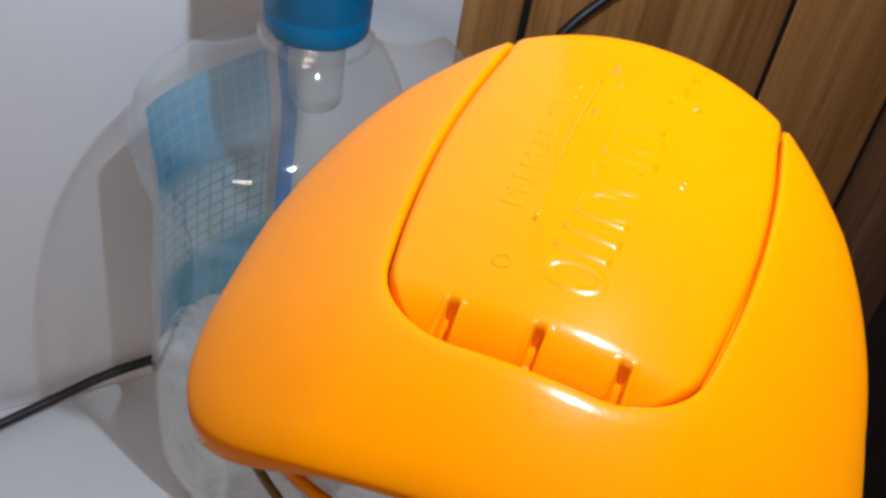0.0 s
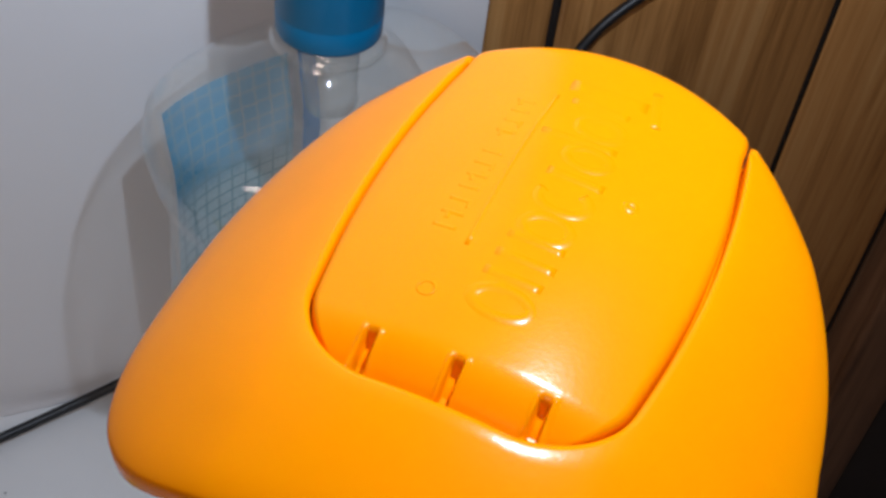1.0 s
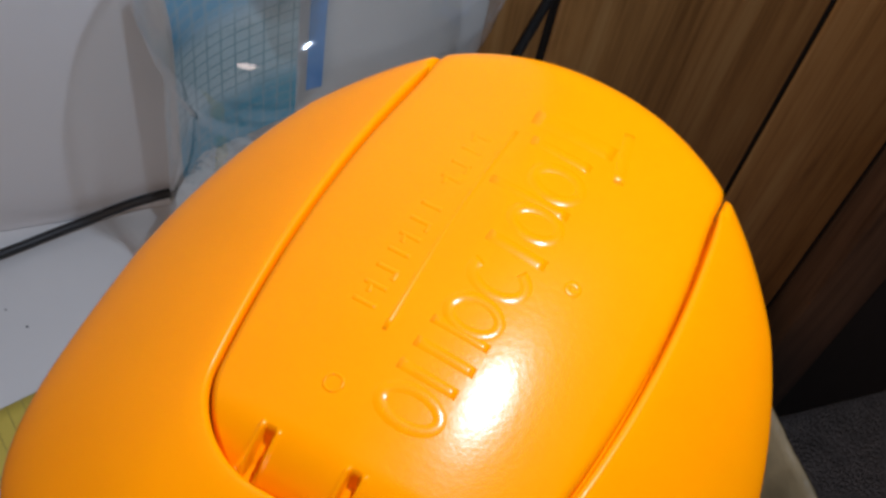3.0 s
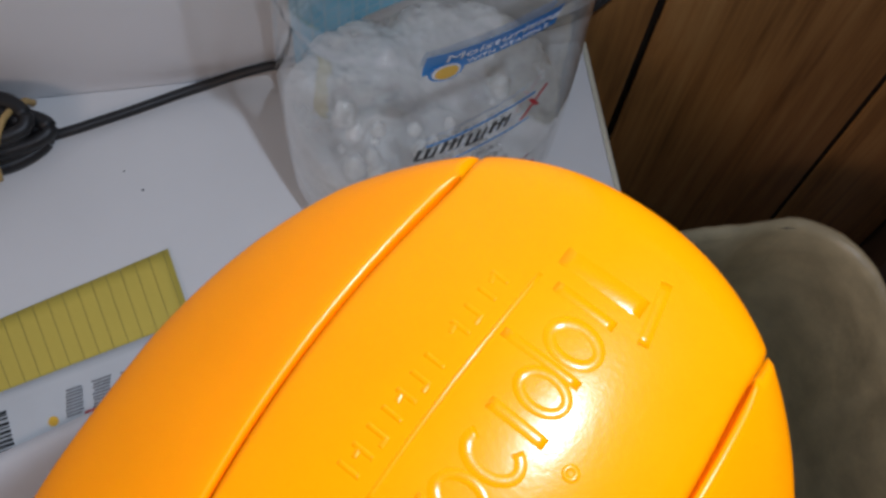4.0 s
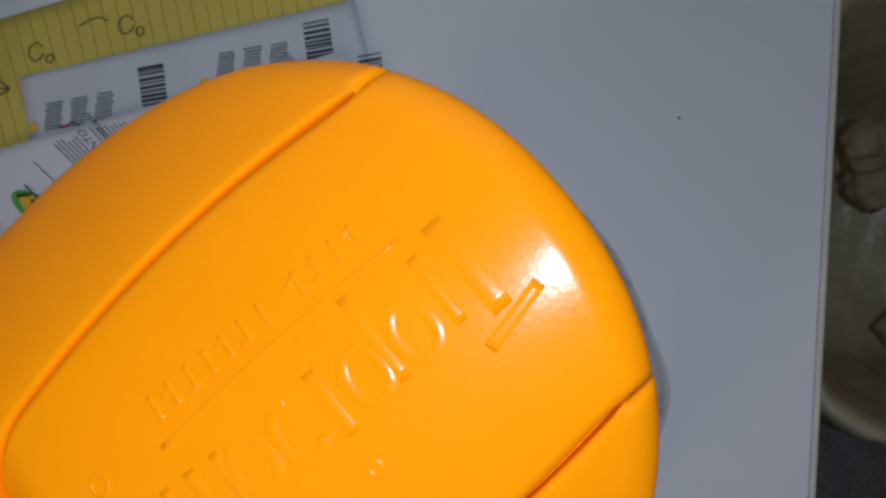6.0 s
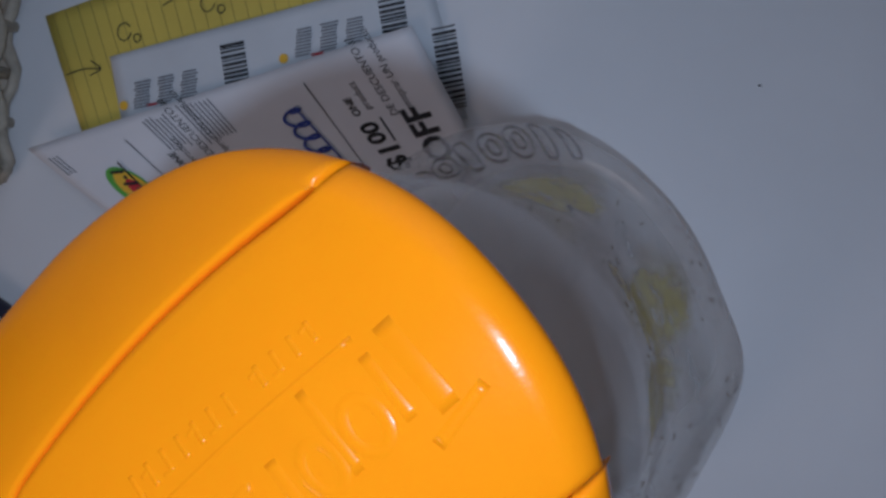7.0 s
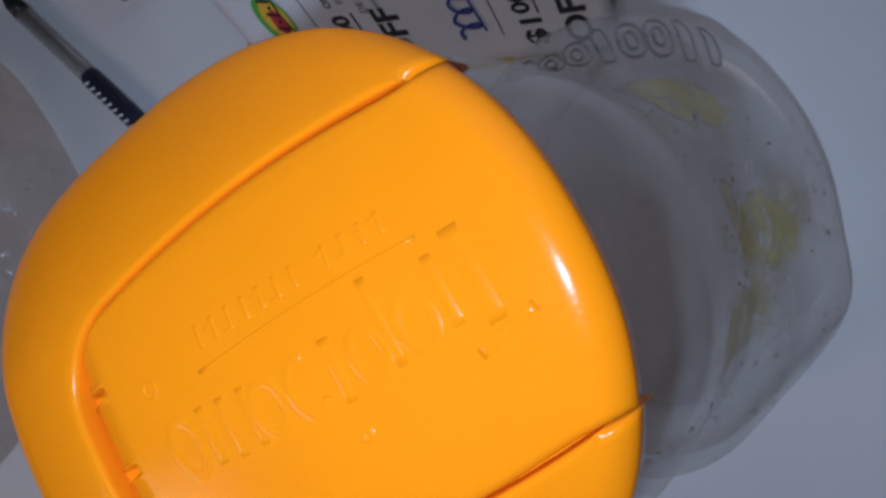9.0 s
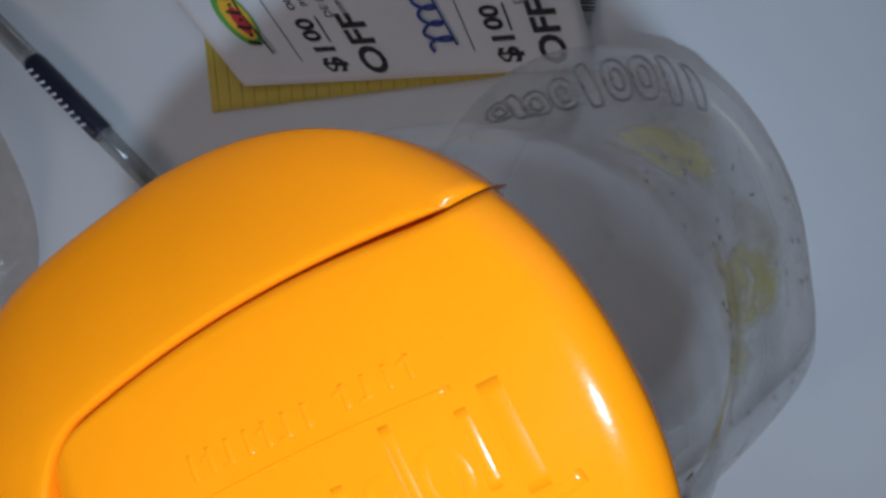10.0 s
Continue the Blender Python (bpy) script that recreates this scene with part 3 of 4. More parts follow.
for a0, a1, z0, z1, slant, seed in ((1.0, 1.62, 0.080, 0.128, 0.02, 1.0), (0.12, 0.74, 0.062, 0.124, -0.02, 2.0), (-0.25, 0.34, 0.085, 0.175, 0.02, 3.0), (0.50, 0.82, 0.100, 0.136, 0.0, 4.0)):
    part("juice_smear", smear_bm(a0, a1, z0, z1, slant, seed), M_JUICE, jug, "yellow film of dried juice")
rng = random.Random(5)
specks = []
for k in range(110):
    a, z = rng.uniform(-1.1, 1.3), rng.uniform(0.015, 0.15)
    p = body_pt(a, z, -0.0008)
    q = body_pt(a + rng.uniform(-0.03, 0.03), z + rng.uniform(-0.0025, 0.0025), -0.0008)
    specks.append(tube_bm([p, (p + q) / 2 + Vector((0, 0, 0.0002)), q], rng.uniform(0.00012, 0.0003), 5))
tagged(part("pulp_specks", join_bm(specks), M_PULP_LINE, jug, "small brown specks of pulp"), kind="stuff")
# moulded brand relief on the shoulder, as plain strokes, edge shade put into their darker colour


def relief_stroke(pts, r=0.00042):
    part("relief_stroke", tube_bm([body_pt(a, z, 0.0001) for a, z in pts], r, 6), M_RELIEF_SHADE, jug)


def relief_shape(a, z, w, h, n):
    """A closed outline on the leaning axes of the moulded band; n 2 is an oval, higher ones are boxy."""
    pts = []
    for t in (2 * math.pi * k / 24 for k in range(25)):
        c, s_ = math.cos(t), math.sin(t)
        r = (abs(c) ** n + abs(s_) ** n) ** (-1 / n)
        x, y = c * r * w, s_ * r * h
        pts.append((a + 0.034 * x - 0.115 * y, z + 0.004 * x + 0.0145 * y))
    relief_stroke(pts)


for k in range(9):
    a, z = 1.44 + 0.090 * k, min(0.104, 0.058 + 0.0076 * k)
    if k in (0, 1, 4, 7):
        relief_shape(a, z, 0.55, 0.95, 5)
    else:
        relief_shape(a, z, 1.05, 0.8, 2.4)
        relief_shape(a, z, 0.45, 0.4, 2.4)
# seam ring of the neck under the lid
part("neck_ring", rings_bm([[Vector((BC.x + r * math.cos(t), BC.y + r * math.sin(t), z)) for t in (2 * math.pi * k / 64 for k in range(64))] for z, r in ((0.2195, 0.0322), (0.2195, 0.0345), (0.2215, 0.0345), (0.2215, 0.0322))]), M_JUG, jug)

# torn tamper band and thin brown lines on the neck, under the hinge side of the lid


def band_bm(a0, a1, r, z0, z1, sag, n=40):
    """A thin strip round part of the neck."""
    rings_ = []
    for k in range(n + 1):
        f = k / n
        a = a0 + (a1 - a0) * f
        dz = -sag * math.sin(math.pi * f) + 0.0004 * math.sin(9 * f)
        rings_.append([Vector((BC.x + q * math.cos(a), BC.y + q * math.sin(a), z + dz)) for q, z in ((r, z0), (r + 0.0008, z0), (r + 0.0008, z1), (r, z1))])
    return rings_bm(rings_, cap0=True, cap1=True)


part("tamper_band", band_bm(3.10, 4.75, 0.0358, 0.2207, 0.2222, -0.0066), M_ORANGE, jug, "torn orange strip under the lid")
part("brown_line", band_bm(3.00, 3.50, 0.0370, 0.2196, 0.2204, -0.0020), M_PULP_LINE, jug, "thin brown line on the neck")
part("brown_line", band_bm(3.45, 4.40, 0.0350, 0.2222, 0.2230, -0.0034), M_PULP_LINE, jug, "thin brown line on the neck")

# ---- hand sanitizer bottle ----
SC, SPHI = Vector((0.019, 0.119, 0)), math.radians(20)
SPROF = [(0.0, 0.80), (0.002, 0.89), (0.007, 0.96), (0.016, 0.99), (0.05, 1.0), (0.09, 0.985), (0.112, 0.965), (0.120, 0.975), (0.131, 1.04), (0.141, 1.08), (0.149, 1.04), (0.156, 0.92), (0.161, 0.72), (0.1645, 0.48), (0.166, 0.36)]


def sani_f(z):
    for (z0, r0), (z1, r1) in zip(SPROF, SPROF[1:]):
        if z <= z1:
            t = (z - z0) / (z1 - z0)
            t = t * t * (3 - 2 * t) * 0.5 + t * 0.5
            return r0 + (r1 - r0) * t
    return SPROF[-1][1]


def sani_local(x, y, z):
    return Vector((SC.x + x * math.cos(SPHI) - y * math.sin(SPHI), SC.y + x * math.sin(SPHI) + y * math.cos(SPHI), z))


def sani_pt(a, z, grow=0.0):
    f = sani_f(z)
    n = 2.5 if z < 0.15 else 2.5 - 0.5 * (z - 0.15) / 0.016
    blend = max(0, (z - 0.152) / 0.014)
    hx = (0.0455 * f) * (1 - blend) + 0.0140 * blend + grow
    hy = (0.0325 * f) * (1 - blend) + 0.0140 * blend + grow
    c, s = math.cos(a), math.sin(a)
    r = (abs(c / hx) ** n + abs(s / hy) ** n) ** (-1 / n)
    r += 0.0003 * noise.noise((2.5 * c, 2.5 * s, z * 30))
    return sani_local(c * r, s * r, z)


def sani_front(x, z, off=0.0003):
    """A point on the front face at x across and z up."""
    f = sani_f(z)
    y = -0.0325 * f * (1 - min(0.999, abs(x / (0.0455 * f))) ** 2.5) ** (1 / 2.5) - off
    return sani_local(x, y, z)


sanitizer = thing("sanitizer_bottle", Matrix(), "clear hand sanitizer bottle with a blue cap, nearly empty", "bottle")
szs = sorted({z for z, f in SPROF} | {0.166 * k / 60 for k in range(61)})
part("bottle_body", rings_bm([[sani_pt(2 * math.pi * k / 96, z) for k in range(96)] for z in szs], cap0=True), M_BOTTLE, sanitizer, "clear waisted plastic body")
part("neck", rings_bm([[sani_local(r * math.cos(t), r * math.sin(t), z) for t in (2 * math.pi * k / 48 for k in range(48))] for z, r in ((0.1640, 0.0142), (0.1650, 0.0149), (0.1664, 0.0149), (0.1672, 0.0130), (0.170, 0.0124))]), M_BOTTLE, sanitizer)
cap_rings = []
for z, r in ((0.1682, 0.0122), (0.1682, 0.0130), (0.1690, 0.0134), (0.174, 0.0134), (0.1745, 0.0132), (0.175, 0.0134), (0.20, 0.0131), (0.206, 0.0129), (0.2075, 0.012), (0.208, 0.010)):
    cap_rings.append([sani_local((r + (0.00012 if k % 2 else 0) * (0.171 < z < 0.2)) * math.cos(t), (r + (0.00012 if k % 2 else 0) * (0.171 < z < 0.2)) * math.sin(t), z) for k, t in ((k, 2 * math.pi * k / 120) for k in range(120))])
part("cap", rings_bm(cap_rings, cap1=True), M_BLUECAP, sanitizer, "blue plastic cap")
part("dip_collar", tube_bm([sani_local(0.001, 0, 0.168), sani_local(0.001, 0, 0.15), sani_local(0.002, 0, 0.145)], [0.0075, 0.0072, 0.007], 20), clear("tube_plastic", (0.85, 0.86, 0.85), 0.15), sanitizer)

# clumped gel low in the bottle
M_GEL = clear("gel", (0.98, 0.99, 0.99), 0.42, (0.97, 0.97, 0.94), 0.05, 1.0, 0.008, 60, 1.6)


def gel_pt(a, z):
    p = sani_pt(a, z, -0.0015)
    return p


gel_rings = [[gel_pt(2 * math.pi * k / 72, z) for k in range(72)] for z in (0.003, 0.006, 0.012, 0.02, 0.03, 0.038)]
top = []
for s_ in (1.0, 0.85, 0.65, 0.45, 0.25, 0.08):
    ring = []
    for k in range(72):
        t = 2 * math.pi * k / 72
        p = gel_pt(t, 0.04)
        q = sani_local(0, 0, 0.04)
        v = q + (p - q) * s_
        v.z = 0.046 + 0.007 * noise.noise((v.x * 60, v.y * 60, 3)) + 0.002 * noise.noise((v.x * 160, v.y * 160, 8)) - 0.25 * (v.x - SC.x)
        ring.append(v)
    top.append(ring)
part("gel", rings_bm(gel_rings + top, cap0=True, cap1=True), M_GEL, sanitizer, "clumpy clear gel residue")
blobs = []
rng = random.Random(11)
for k in range(30):
    t = rng.uniform(math.pi * 1.12, math.pi * 1.55)
    z = rng.uniform(0.045, 0.09)
    c = sani_pt(t, z, -0.004)
    r = rng.uniform(0.0010, 0.0034)
    bm = bmesh.new()
    bmesh.ops.create_icosphere(bm, subdivisions=2, radius=r)
    for v in bm.verts:
        v.co *= 1 + 0.35 * noise.noise(v.co * 400 + Vector((k, 0, 0)))
        v.co.z *= 1.5
        v.co = c + v.co * Vector((1, 0.6, 1)).length / 1.5
    blobs.append(bm)
tagged(part("gel_clumps", join_bm(blobs), M_GEL, sanitizer, "drops of gel clinging to the wall"), kind="stuff")

# back label, seen through the bottle
m, nt, b = nodes_of("back_label_print")
v = coords(nt)
sep = nt.nodes.new("ShaderNodeSeparateXYZ")
nt.links.new(v, sep.inputs[0])
edge = ramp(nt, sep.outputs[2], [(0.0, (0.01, 0.33, 0.50)), (0.068, (0.01, 0.33, 0.50)), (0.078, (0.42, 0.62, 0.68)), (0.103, (0.42, 0.62, 0.68)), (0.113, (0.0, 0.30, 0.52))])
bk = add(nt, "ShaderNodeTexBrick", Scale=1.0)
cb = nt.nodes.new("ShaderNodeCombineXYZ")
nt.links.new(sep.outputs[0], cb.inputs[0])
nt.links.new(sep.outputs[2], cb.inputs[1])
nt.links.new(cb.outputs[0], bk.inputs[0])
bk.inputs["Scale"].default_value = 1.0
bk.inputs["Mortar Size"].default_value = 0.0003
bk.inputs["Brick Width"].default_value = 0.005
bk.inputs["Row Height"].default_value = 0.0045
bk.offset = 0.0
mixc = nt.nodes.new("ShaderNodeMix")
mixc.data_type = "RGBA"
nt.links.new(bk.outputs["Fac"], mixc.inputs[0])
nt.links.new(edge, mixc.inputs[6])
mixc.inputs[7].default_value = (0.16, 0.36, 0.45, 1)
nt.links.new(mixc.outputs[2], b.inputs["Base Color"])
b.inputs["Roughness"].default_value = 0.5
b.inputs["Transmission Weight"].default_value = 0.0
M_BACKLABEL = m


def back_sheet(x0, x1, z0, z1, off=0.0008):
    bm = bmesh.new()
    nx, nz = 24, 30
    g = []
    for j in range(nz + 1):
        row = []
        for i in range(nx + 1):
            x, z = x0 + (x1 - x0) * i / nx, z0 + (z1 - z0) * j / nz
            f = sani_f(z)
            y = 0.0325 * f * (1 - abs(x / (0.0455 * f)) ** 2.5) ** (1 / 2.5) - off
            row.append(bm.verts.new((x, y, z)))
        g.append(row)
    for j in range(nz):
        for i in range(nx):
            bm.faces.new((g[j][i], g[j][i + 1], g[j + 1][i + 1], g[j + 1][i]))
    return bm


SANI_M = Matrix.Translation(SC) @ Matrix.Rotation(SPHI, 4, "Z")
part("back_label", back_sheet(-0.033, 0.012, 0.05, 0.138), M_BACKLABEL, sanitizer, "blue printed back label").matrix_local = SANI_M
part("back_label_strip", back_sheet(0.0155, 0.021, 0.06, 0.138), M_LABELBLUE, sanitizer, "blue printed label strip").matrix_local = SANI_M


def on_front(bm, x, z, slope=0.0, off=0.0004):
    return mapped(bm, lambda c: sani_front(x + c.x, z + c.y + slope * c.x, 0.0002 + 2 * off + max(0, c.z)))


def patch_bm(w, h, nx=16, ny=3, round_end=False):
    bm = bmesh.new()
    g = [[bm.verts.new((-w / 2 + w * i / nx, -h / 2 + h * j / ny, 0)) for i in range(nx + 1)] for j in range(ny + 1)]
    for j in range(ny):
        for i in range(nx):
            bm.faces.new((g[j][i], g[j][i + 1], g[j + 1][i + 1], g[j + 1][i]))
    return bm


part("label_band", on_front(patch_bm(0.0365, 0.0112), -0.0035, 0.1232, 0.0), M_LABELBLUE, sanitizer, "blue label band")
part("label_text", on_front(text_bm("Moisturizing", 0.0064), -0.0012, 0.1252, 0, 0.0006), M_LABELWHITE, sanitizer, "white printed word")
part("label_text", on_front(text_bm("WITH VITAMIN E", 0.0030), 0.0005, 0.1200, 0, 0.0006), M_LABELWHITE, sanitizer, "small white printed words")
part("label_ring", on_front(disc_bm(0.0046), -0.0158, 0.1178, 0, 0.0005), M_LABELBLUE, sanitizer)
part("label_ring", on_front(disc_bm(0.0037), -0.0158, 0.1178, 0, 0.0006), M_LABELWHITE, sanitizer)
part("label_drop", on_front(disc_bm(0.0030), -0.0158, 0.1178, 0, 0.0007), M_SUN, sanitizer, "yellow printed drop")
# the brand mark as plain slanted strokes
for k in range(4):
    x = -0.0205 + 0.0074 * k
    for d, w in ((-0.0013, 0.0013), (0.0013, 0.0012), (0.0034, 0.0010)):
        q = patch_bm(w, 0.0058, 2, 4)
        mapped(q, lambda c: Vector((c.x + 0.25 * c.y, c.y, 0)))
        part("brand_stroke", on_front(q, x + d, 0.0775 + 0.0012 * (k % 2), 0.12, 0.0005), M_INK, sanitizer, "dark printed stroke")
    q = patch_bm(0.0052, 0.0011, 4, 1)
    part("brand_stroke", on_front(q, x + 0.0008, 0.0752 + 0.0045 * (k % 2), 0.12, 0.00055), M_INK, sanitizer, "dark printed stroke")
part("swash", on_front(patch_bm(0.033, 0.0012, 20, 1), -0.003, 0.0842, 0.16, 0.0005), M_LABELBLUE, sanitizer, "thin blue printed swash")
part("swash", on_front(patch_bm(0.026, 0.0010, 16, 1), 0.000, 0.0715, 0.14, 0.0005), M_LABELBLUE, sanitizer, "thin blue printed swash")
cross = []
for sgn, ln in ((1, 0.013), (-1, 0.006)):
    q = patch_bm(0.0014, ln, 1, 8)
    mapped(q, lambda c: Vector((c.x + sgn * 0.55 * c.y, c.y, 0)))
    cross.append(on_front(q, 0.0135, 0.0815, 0, 0.0006))
part("red_cross_stroke", join_bm(cross), M_REDINK, sanitizer, "red crossed strokes")
part("label_text", on_front(text_bm("O R I G I N A L", 0.0034), -0.0065, 0.0668, 0, 0.0005), M_GREYINK, sanitizer)
part("label_text", on_front(text_bm("HAND", 0.0050), -0.0035, 0.0610, 0, 0.0005), M_GREYINK, sanitizer)
part("label_text", on_front(text_bm("SANITIZER", 0.0050), -0.0035, 0.0552, 0, 0.0005), M_GREYINK, sanitizer)
x = -0.025
for w in (0.008, 0.012, 0.004, 0.009, 0.006):
    part("red_bar", on_front(patch_bm(w, 0.0022, 6, 1), x + w / 2, 0.0385, 0, 0.0005), M_REDINK, sanitizer, "bar of red print")
    x += w + 0.0016

# ---- papers on the desk ----
yellow = tagged(link("yellow_note", sheet_bm(((-0.16, -0.033), (-0.05, 0.012), (-0.070, 0.097), (-0.197, 0.056)), 0.0006, 0.0003, 26, 18, 0.0008), M_YELLOW), "yellow lined note paper lying under coupons on the desk", "paper")


def scrawl(pts, r=0.00022):
    part("pencil_stroke", tube_bm([Vector((x, y, 0.0021)) for x, y in (p.xy for p in spline([(a, b, 0) for a, b in pts], 6))], r, 5), M_INK, yellow)


scrawl([(-0.187, 0.036), (-0.181, 0.038), (-0.1745, 0.0385)])
scrawl([(-0.178, 0.041), (-0.1742, 0.0385), (-0.178, 0.036)])
for cx, cy in ((-0.166, 0.051), (-0.136, 0.061)):
    scrawl([(cx + 0.0025 * math.cos(t), cy + 0.003 * math.sin(t)) for t in (0.6, 1.5, 2.6, 3.6, 4.6, 5.6, 6.2)])
    scrawl([(cx + 0.005 + 0.0014 * math.cos(t), cy - 0.002 + 0.0014 * math.sin(t)) for t in (0, 1.2, 2.4, 3.6, 4.8, 6.1)])
scrawl([(-0.152, 0.060), (-0.146, 0.063), (-0.142, 0.062)])
for k in range(27):
    f = (k + 0.6) / 27
    a_ = Vector((-0.197, 0.056)) * (1 - f) + Vector((-0.070, 0.097)) * f
    b_ = Vector((-0.160, -0.033)) * (1 - f) + Vector((-0.05, 0.012)) * f
    part("ruled_line", tube_bm([(*(a_ * (1 - t / 12) + b_ * t / 12), 0.00098 + 0.0008 * (0.5 + 0.5 * noise.noise(((a_ * (1 - t / 12) + b_ * t / 12).x * 28, (a_ * (1 - t / 12) + b_ * t / 12).y * 28, 0.0)))) for t in range(13)], 0.00012, 4), M_RULE, yellow)
QB = [Vector(p) for p in ((-0.165, 0.020), (-0.046, 0.026), (-0.0615, 0.0715), (-0.171, 0.0425))]
mailer = tagged(link("printed_mailer", sheet_bm([tuple(q) for q in QB], 0.0017, 0.0002, 26, 12, 0.0006, seed=4.0), M_GREYPAPER), "pale printed coupon sheet with barcodes under another sheet", "paper")
rng = random.Random(3)


def flat_bar(cx, cy, w, h, z, ang):
    q = box_bm(-w / 2, w / 2, -h / 2, h / 2, 0, 0.0002)
    r = Matrix.Translation((cx, cy, z)) @ Matrix.Rotation(ang, 4, "Z")
    bmesh.ops.transform(q, matrix=r, verts=q.verts)
    return q


ANG = math.atan2(0.0225, 0.103)


def barcode(cx, cy, length, height, z=0.0026):
    bars = []
    d, n = Vector((math.cos(ANG + math.pi / 2), math.sin(ANG + math.pi / 2))), 13
    pos = -length / 2
    while pos < length / 2:
        w = rng.choice((0.0004, 0.0006, 0.0009))
        bars.append(flat_bar(cx + d.x * pos, cy + d.y * pos, height, w, z, ANG))
        pos += w + rng.choice((0.0005, 0.0008))
    tagged(part("barcode", join_bm(bars), M_INK, mailer, "black printed barcode"), kind="stuff")


barcode(-0.125, 0.0412, 0.013, 0.0085)
barcode(-0.0722, 0.0590, 0.012, 0.0085)
barcode(-0.0528, 0.0420, 0.026, 0.0075)
fine = []
for cx, cy in ((-0.1585, 0.0305), (-0.1500, 0.0325), (-0.1415, 0.0345), (-0.1020, 0.0490), (-0.0935, 0.0510), (-0.0850, 0.0525)):
    for k in range(9):
        fine.append(flat_bar(cx + 0.0022 * math.sin(ANG) - (k - 4) * 0.0011 * math.sin(ANG) * 0 + (k % 2) * 0.0002, cy - 0.0045 + k * 0.00105, 0.0062 - 0.0015 * rng.random(), 0.00045, 0.00255, ANG))
tagged(part("fine_print", join_bm(fine), M_GREYINK, mailer, "blocks of grey fine print"), kind="stuff")

# small bright printed marks beside the blocks of print
for cx, cy in ((-0.1645, 0.0262), (-0.1080, 0.0432)):
    part("printed_mark", mapped(disc_bm(0.0016, 16), lambda c: Vector((cx + c.x, cy + c.y, 0.0026))), M_SUN, mailer, "small yellow printed mark")
for cx, cy in ((-0.1540, 0.0270), (-0.0965, 0.0450)):
    part("printed_mark", flat_bar(cx, cy, 0.004, 0.0008, 0.0025, ANG), M_REDINK, mailer, "small red printed bar")

# coupon sheet on top
QA = [Vector(p) for p in ((-0.1495, -0.0215), (-0.0405, 0.0145), (-0.065, 0.054), (-0.198, 0.010))]
CLIFT = (0.0008, 0.0, 0.0022, 0.0030)
coupon = tagged(link("coupon_sheet", sheet_bm([tuple(q) for q in QA], 0.0028, 0.00025, 30, 14, 0.0005, CLIFT, 9.0), M_PAPER), "white coupon sheet lying on a yellow note", "coupon")


def cmap(p, q, up=0.0):
    """A place on the coupon sheet: p along, q from the far edge to the near one."""
    d_, c_, b_, a_ = QA
    top_, low = a_ * (1 - p) + b_ * p, d_ * (1 - p) + c_ * p
    xy = top_ * (1 - q) + low * q
    lift = (CLIFT[0] * (1 - p) + CLIFT[1] * p) * q + (CLIFT[3] * (1 - p) + CLIFT[2] * p) * (1 - q)
    return Vector((xy.x, xy.y, 0.0028 + lift + 0.0005 * (0.5 + 0.5 * noise.noise((xy.x * 28, xy.y * 28, 9.0))) + 0.0004 + up))


def on_coupon(bm, p0, q0):
    """Lettering that reads towards the far edge."""
    return mapped(bm, lambda c: cmap(p0 - c.y / 0.135, q0 - c.x / 0.052, max(0, c.z)))


for p0 in (0.312, 0.792):
    part("coupon_text", on_coupon(text_bm("$1", 0.0108, 0.00005, 0.0003), p0, 0.83), M_INK, coupon, "bold black print")
    part("coupon_text", on_coupon(text_bm("00", 0.0085, 0.00005, 0.0003), p0 - 0.012, 0.635), M_INK, coupon, "bold black print")
    part("underline", on_coupon(patch_bm(0.0095, 0.0007, 4, 1), p0 + 0.025, 0.635), M_INK, coupon)
    part("coupon_text", on_coupon(text_bm("OFF", 0.0125, 0.00005, 0.0004), p0 + 0.115, 0.75), M_INK, coupon, "bold black print")
    part("rule_line", on_coupon(patch_bm(0.036, 0.0004, 10, 1), p0 - 0.088, 0.50), M_INK, coupon)
    part("coupon_text", on_coupon(text_bm("ONE", 0.0036, 0.00003, 0.0001), p0 - 0.02, 0.42), M_INK, coupon)
    part("coupon_text", on_coupon(text_bm("product", 0.0036, 0.00003), p0 + 0.012, 0.36), M_INK, coupon)
    part("coupon_text", on_coupon(text_bm("DE DESCUENTO al", 0.0038, 0.00003), p0 + 0.065, 0.26), M_INK, coupon)
    part("coupon_text", on_coupon(text_bm("comprar UN producto", 0.0036, 0.00003), p0 + 0.105, 0.24), M_INK, coupon)
small = []
for p0, rows_, w in ((0.30, 6, 0.016), (0.40, 8, 0.018), (0.02, 3, 0.01)):
    for k in range(rows_):
        small.append(on_coupon(patch_bm(w * (0.75 + 0.25 * rng.random()), 0.0006, 6, 1), p0 + 0.011 * k, 0.20))
tagged(part("fine_print", join_bm(small), M_GREYINK, coupon, "columns of grey fine print"), kind="stuff")
# two brand marks as plain shapes: a blue slanted squiggle and a bright oval with dark strokes
squig = []
pts = [cmap(0.628 + 0.026 * math.sin(k * 0.95) * (1.3 if k > 24 else 1), 0.30 + 0.52 * k / 32 + 0.035 * math.cos(k * 0.95), 0.0003) for k in range(33)]
squig.append(tube_bm(spline(pts, 4), 0.0005, 6))
squig.append(tube_bm([cmap(0.646, 0.30, 0.0003), cmap(0.654, 0.5, 0.0003), cmap(0.666, 0.8, 0.0003)], 0.0003, 6))
part("brand_mark", join_bm(squig), M_BLUEINK, coupon, "blue printed brand squiggle")


def oval(p0, q0, a, b_, up, mat, label):
    bm = bmesh.new()
    bm.faces.new([bm.verts.new(cmap(p0 + a * math.cos(t), q0 + b_ * math.sin(t), up)) for t in (2 * math.pi * k / 26 for k in range(26))])
    part("brand_oval", bm, mat, coupon, label)


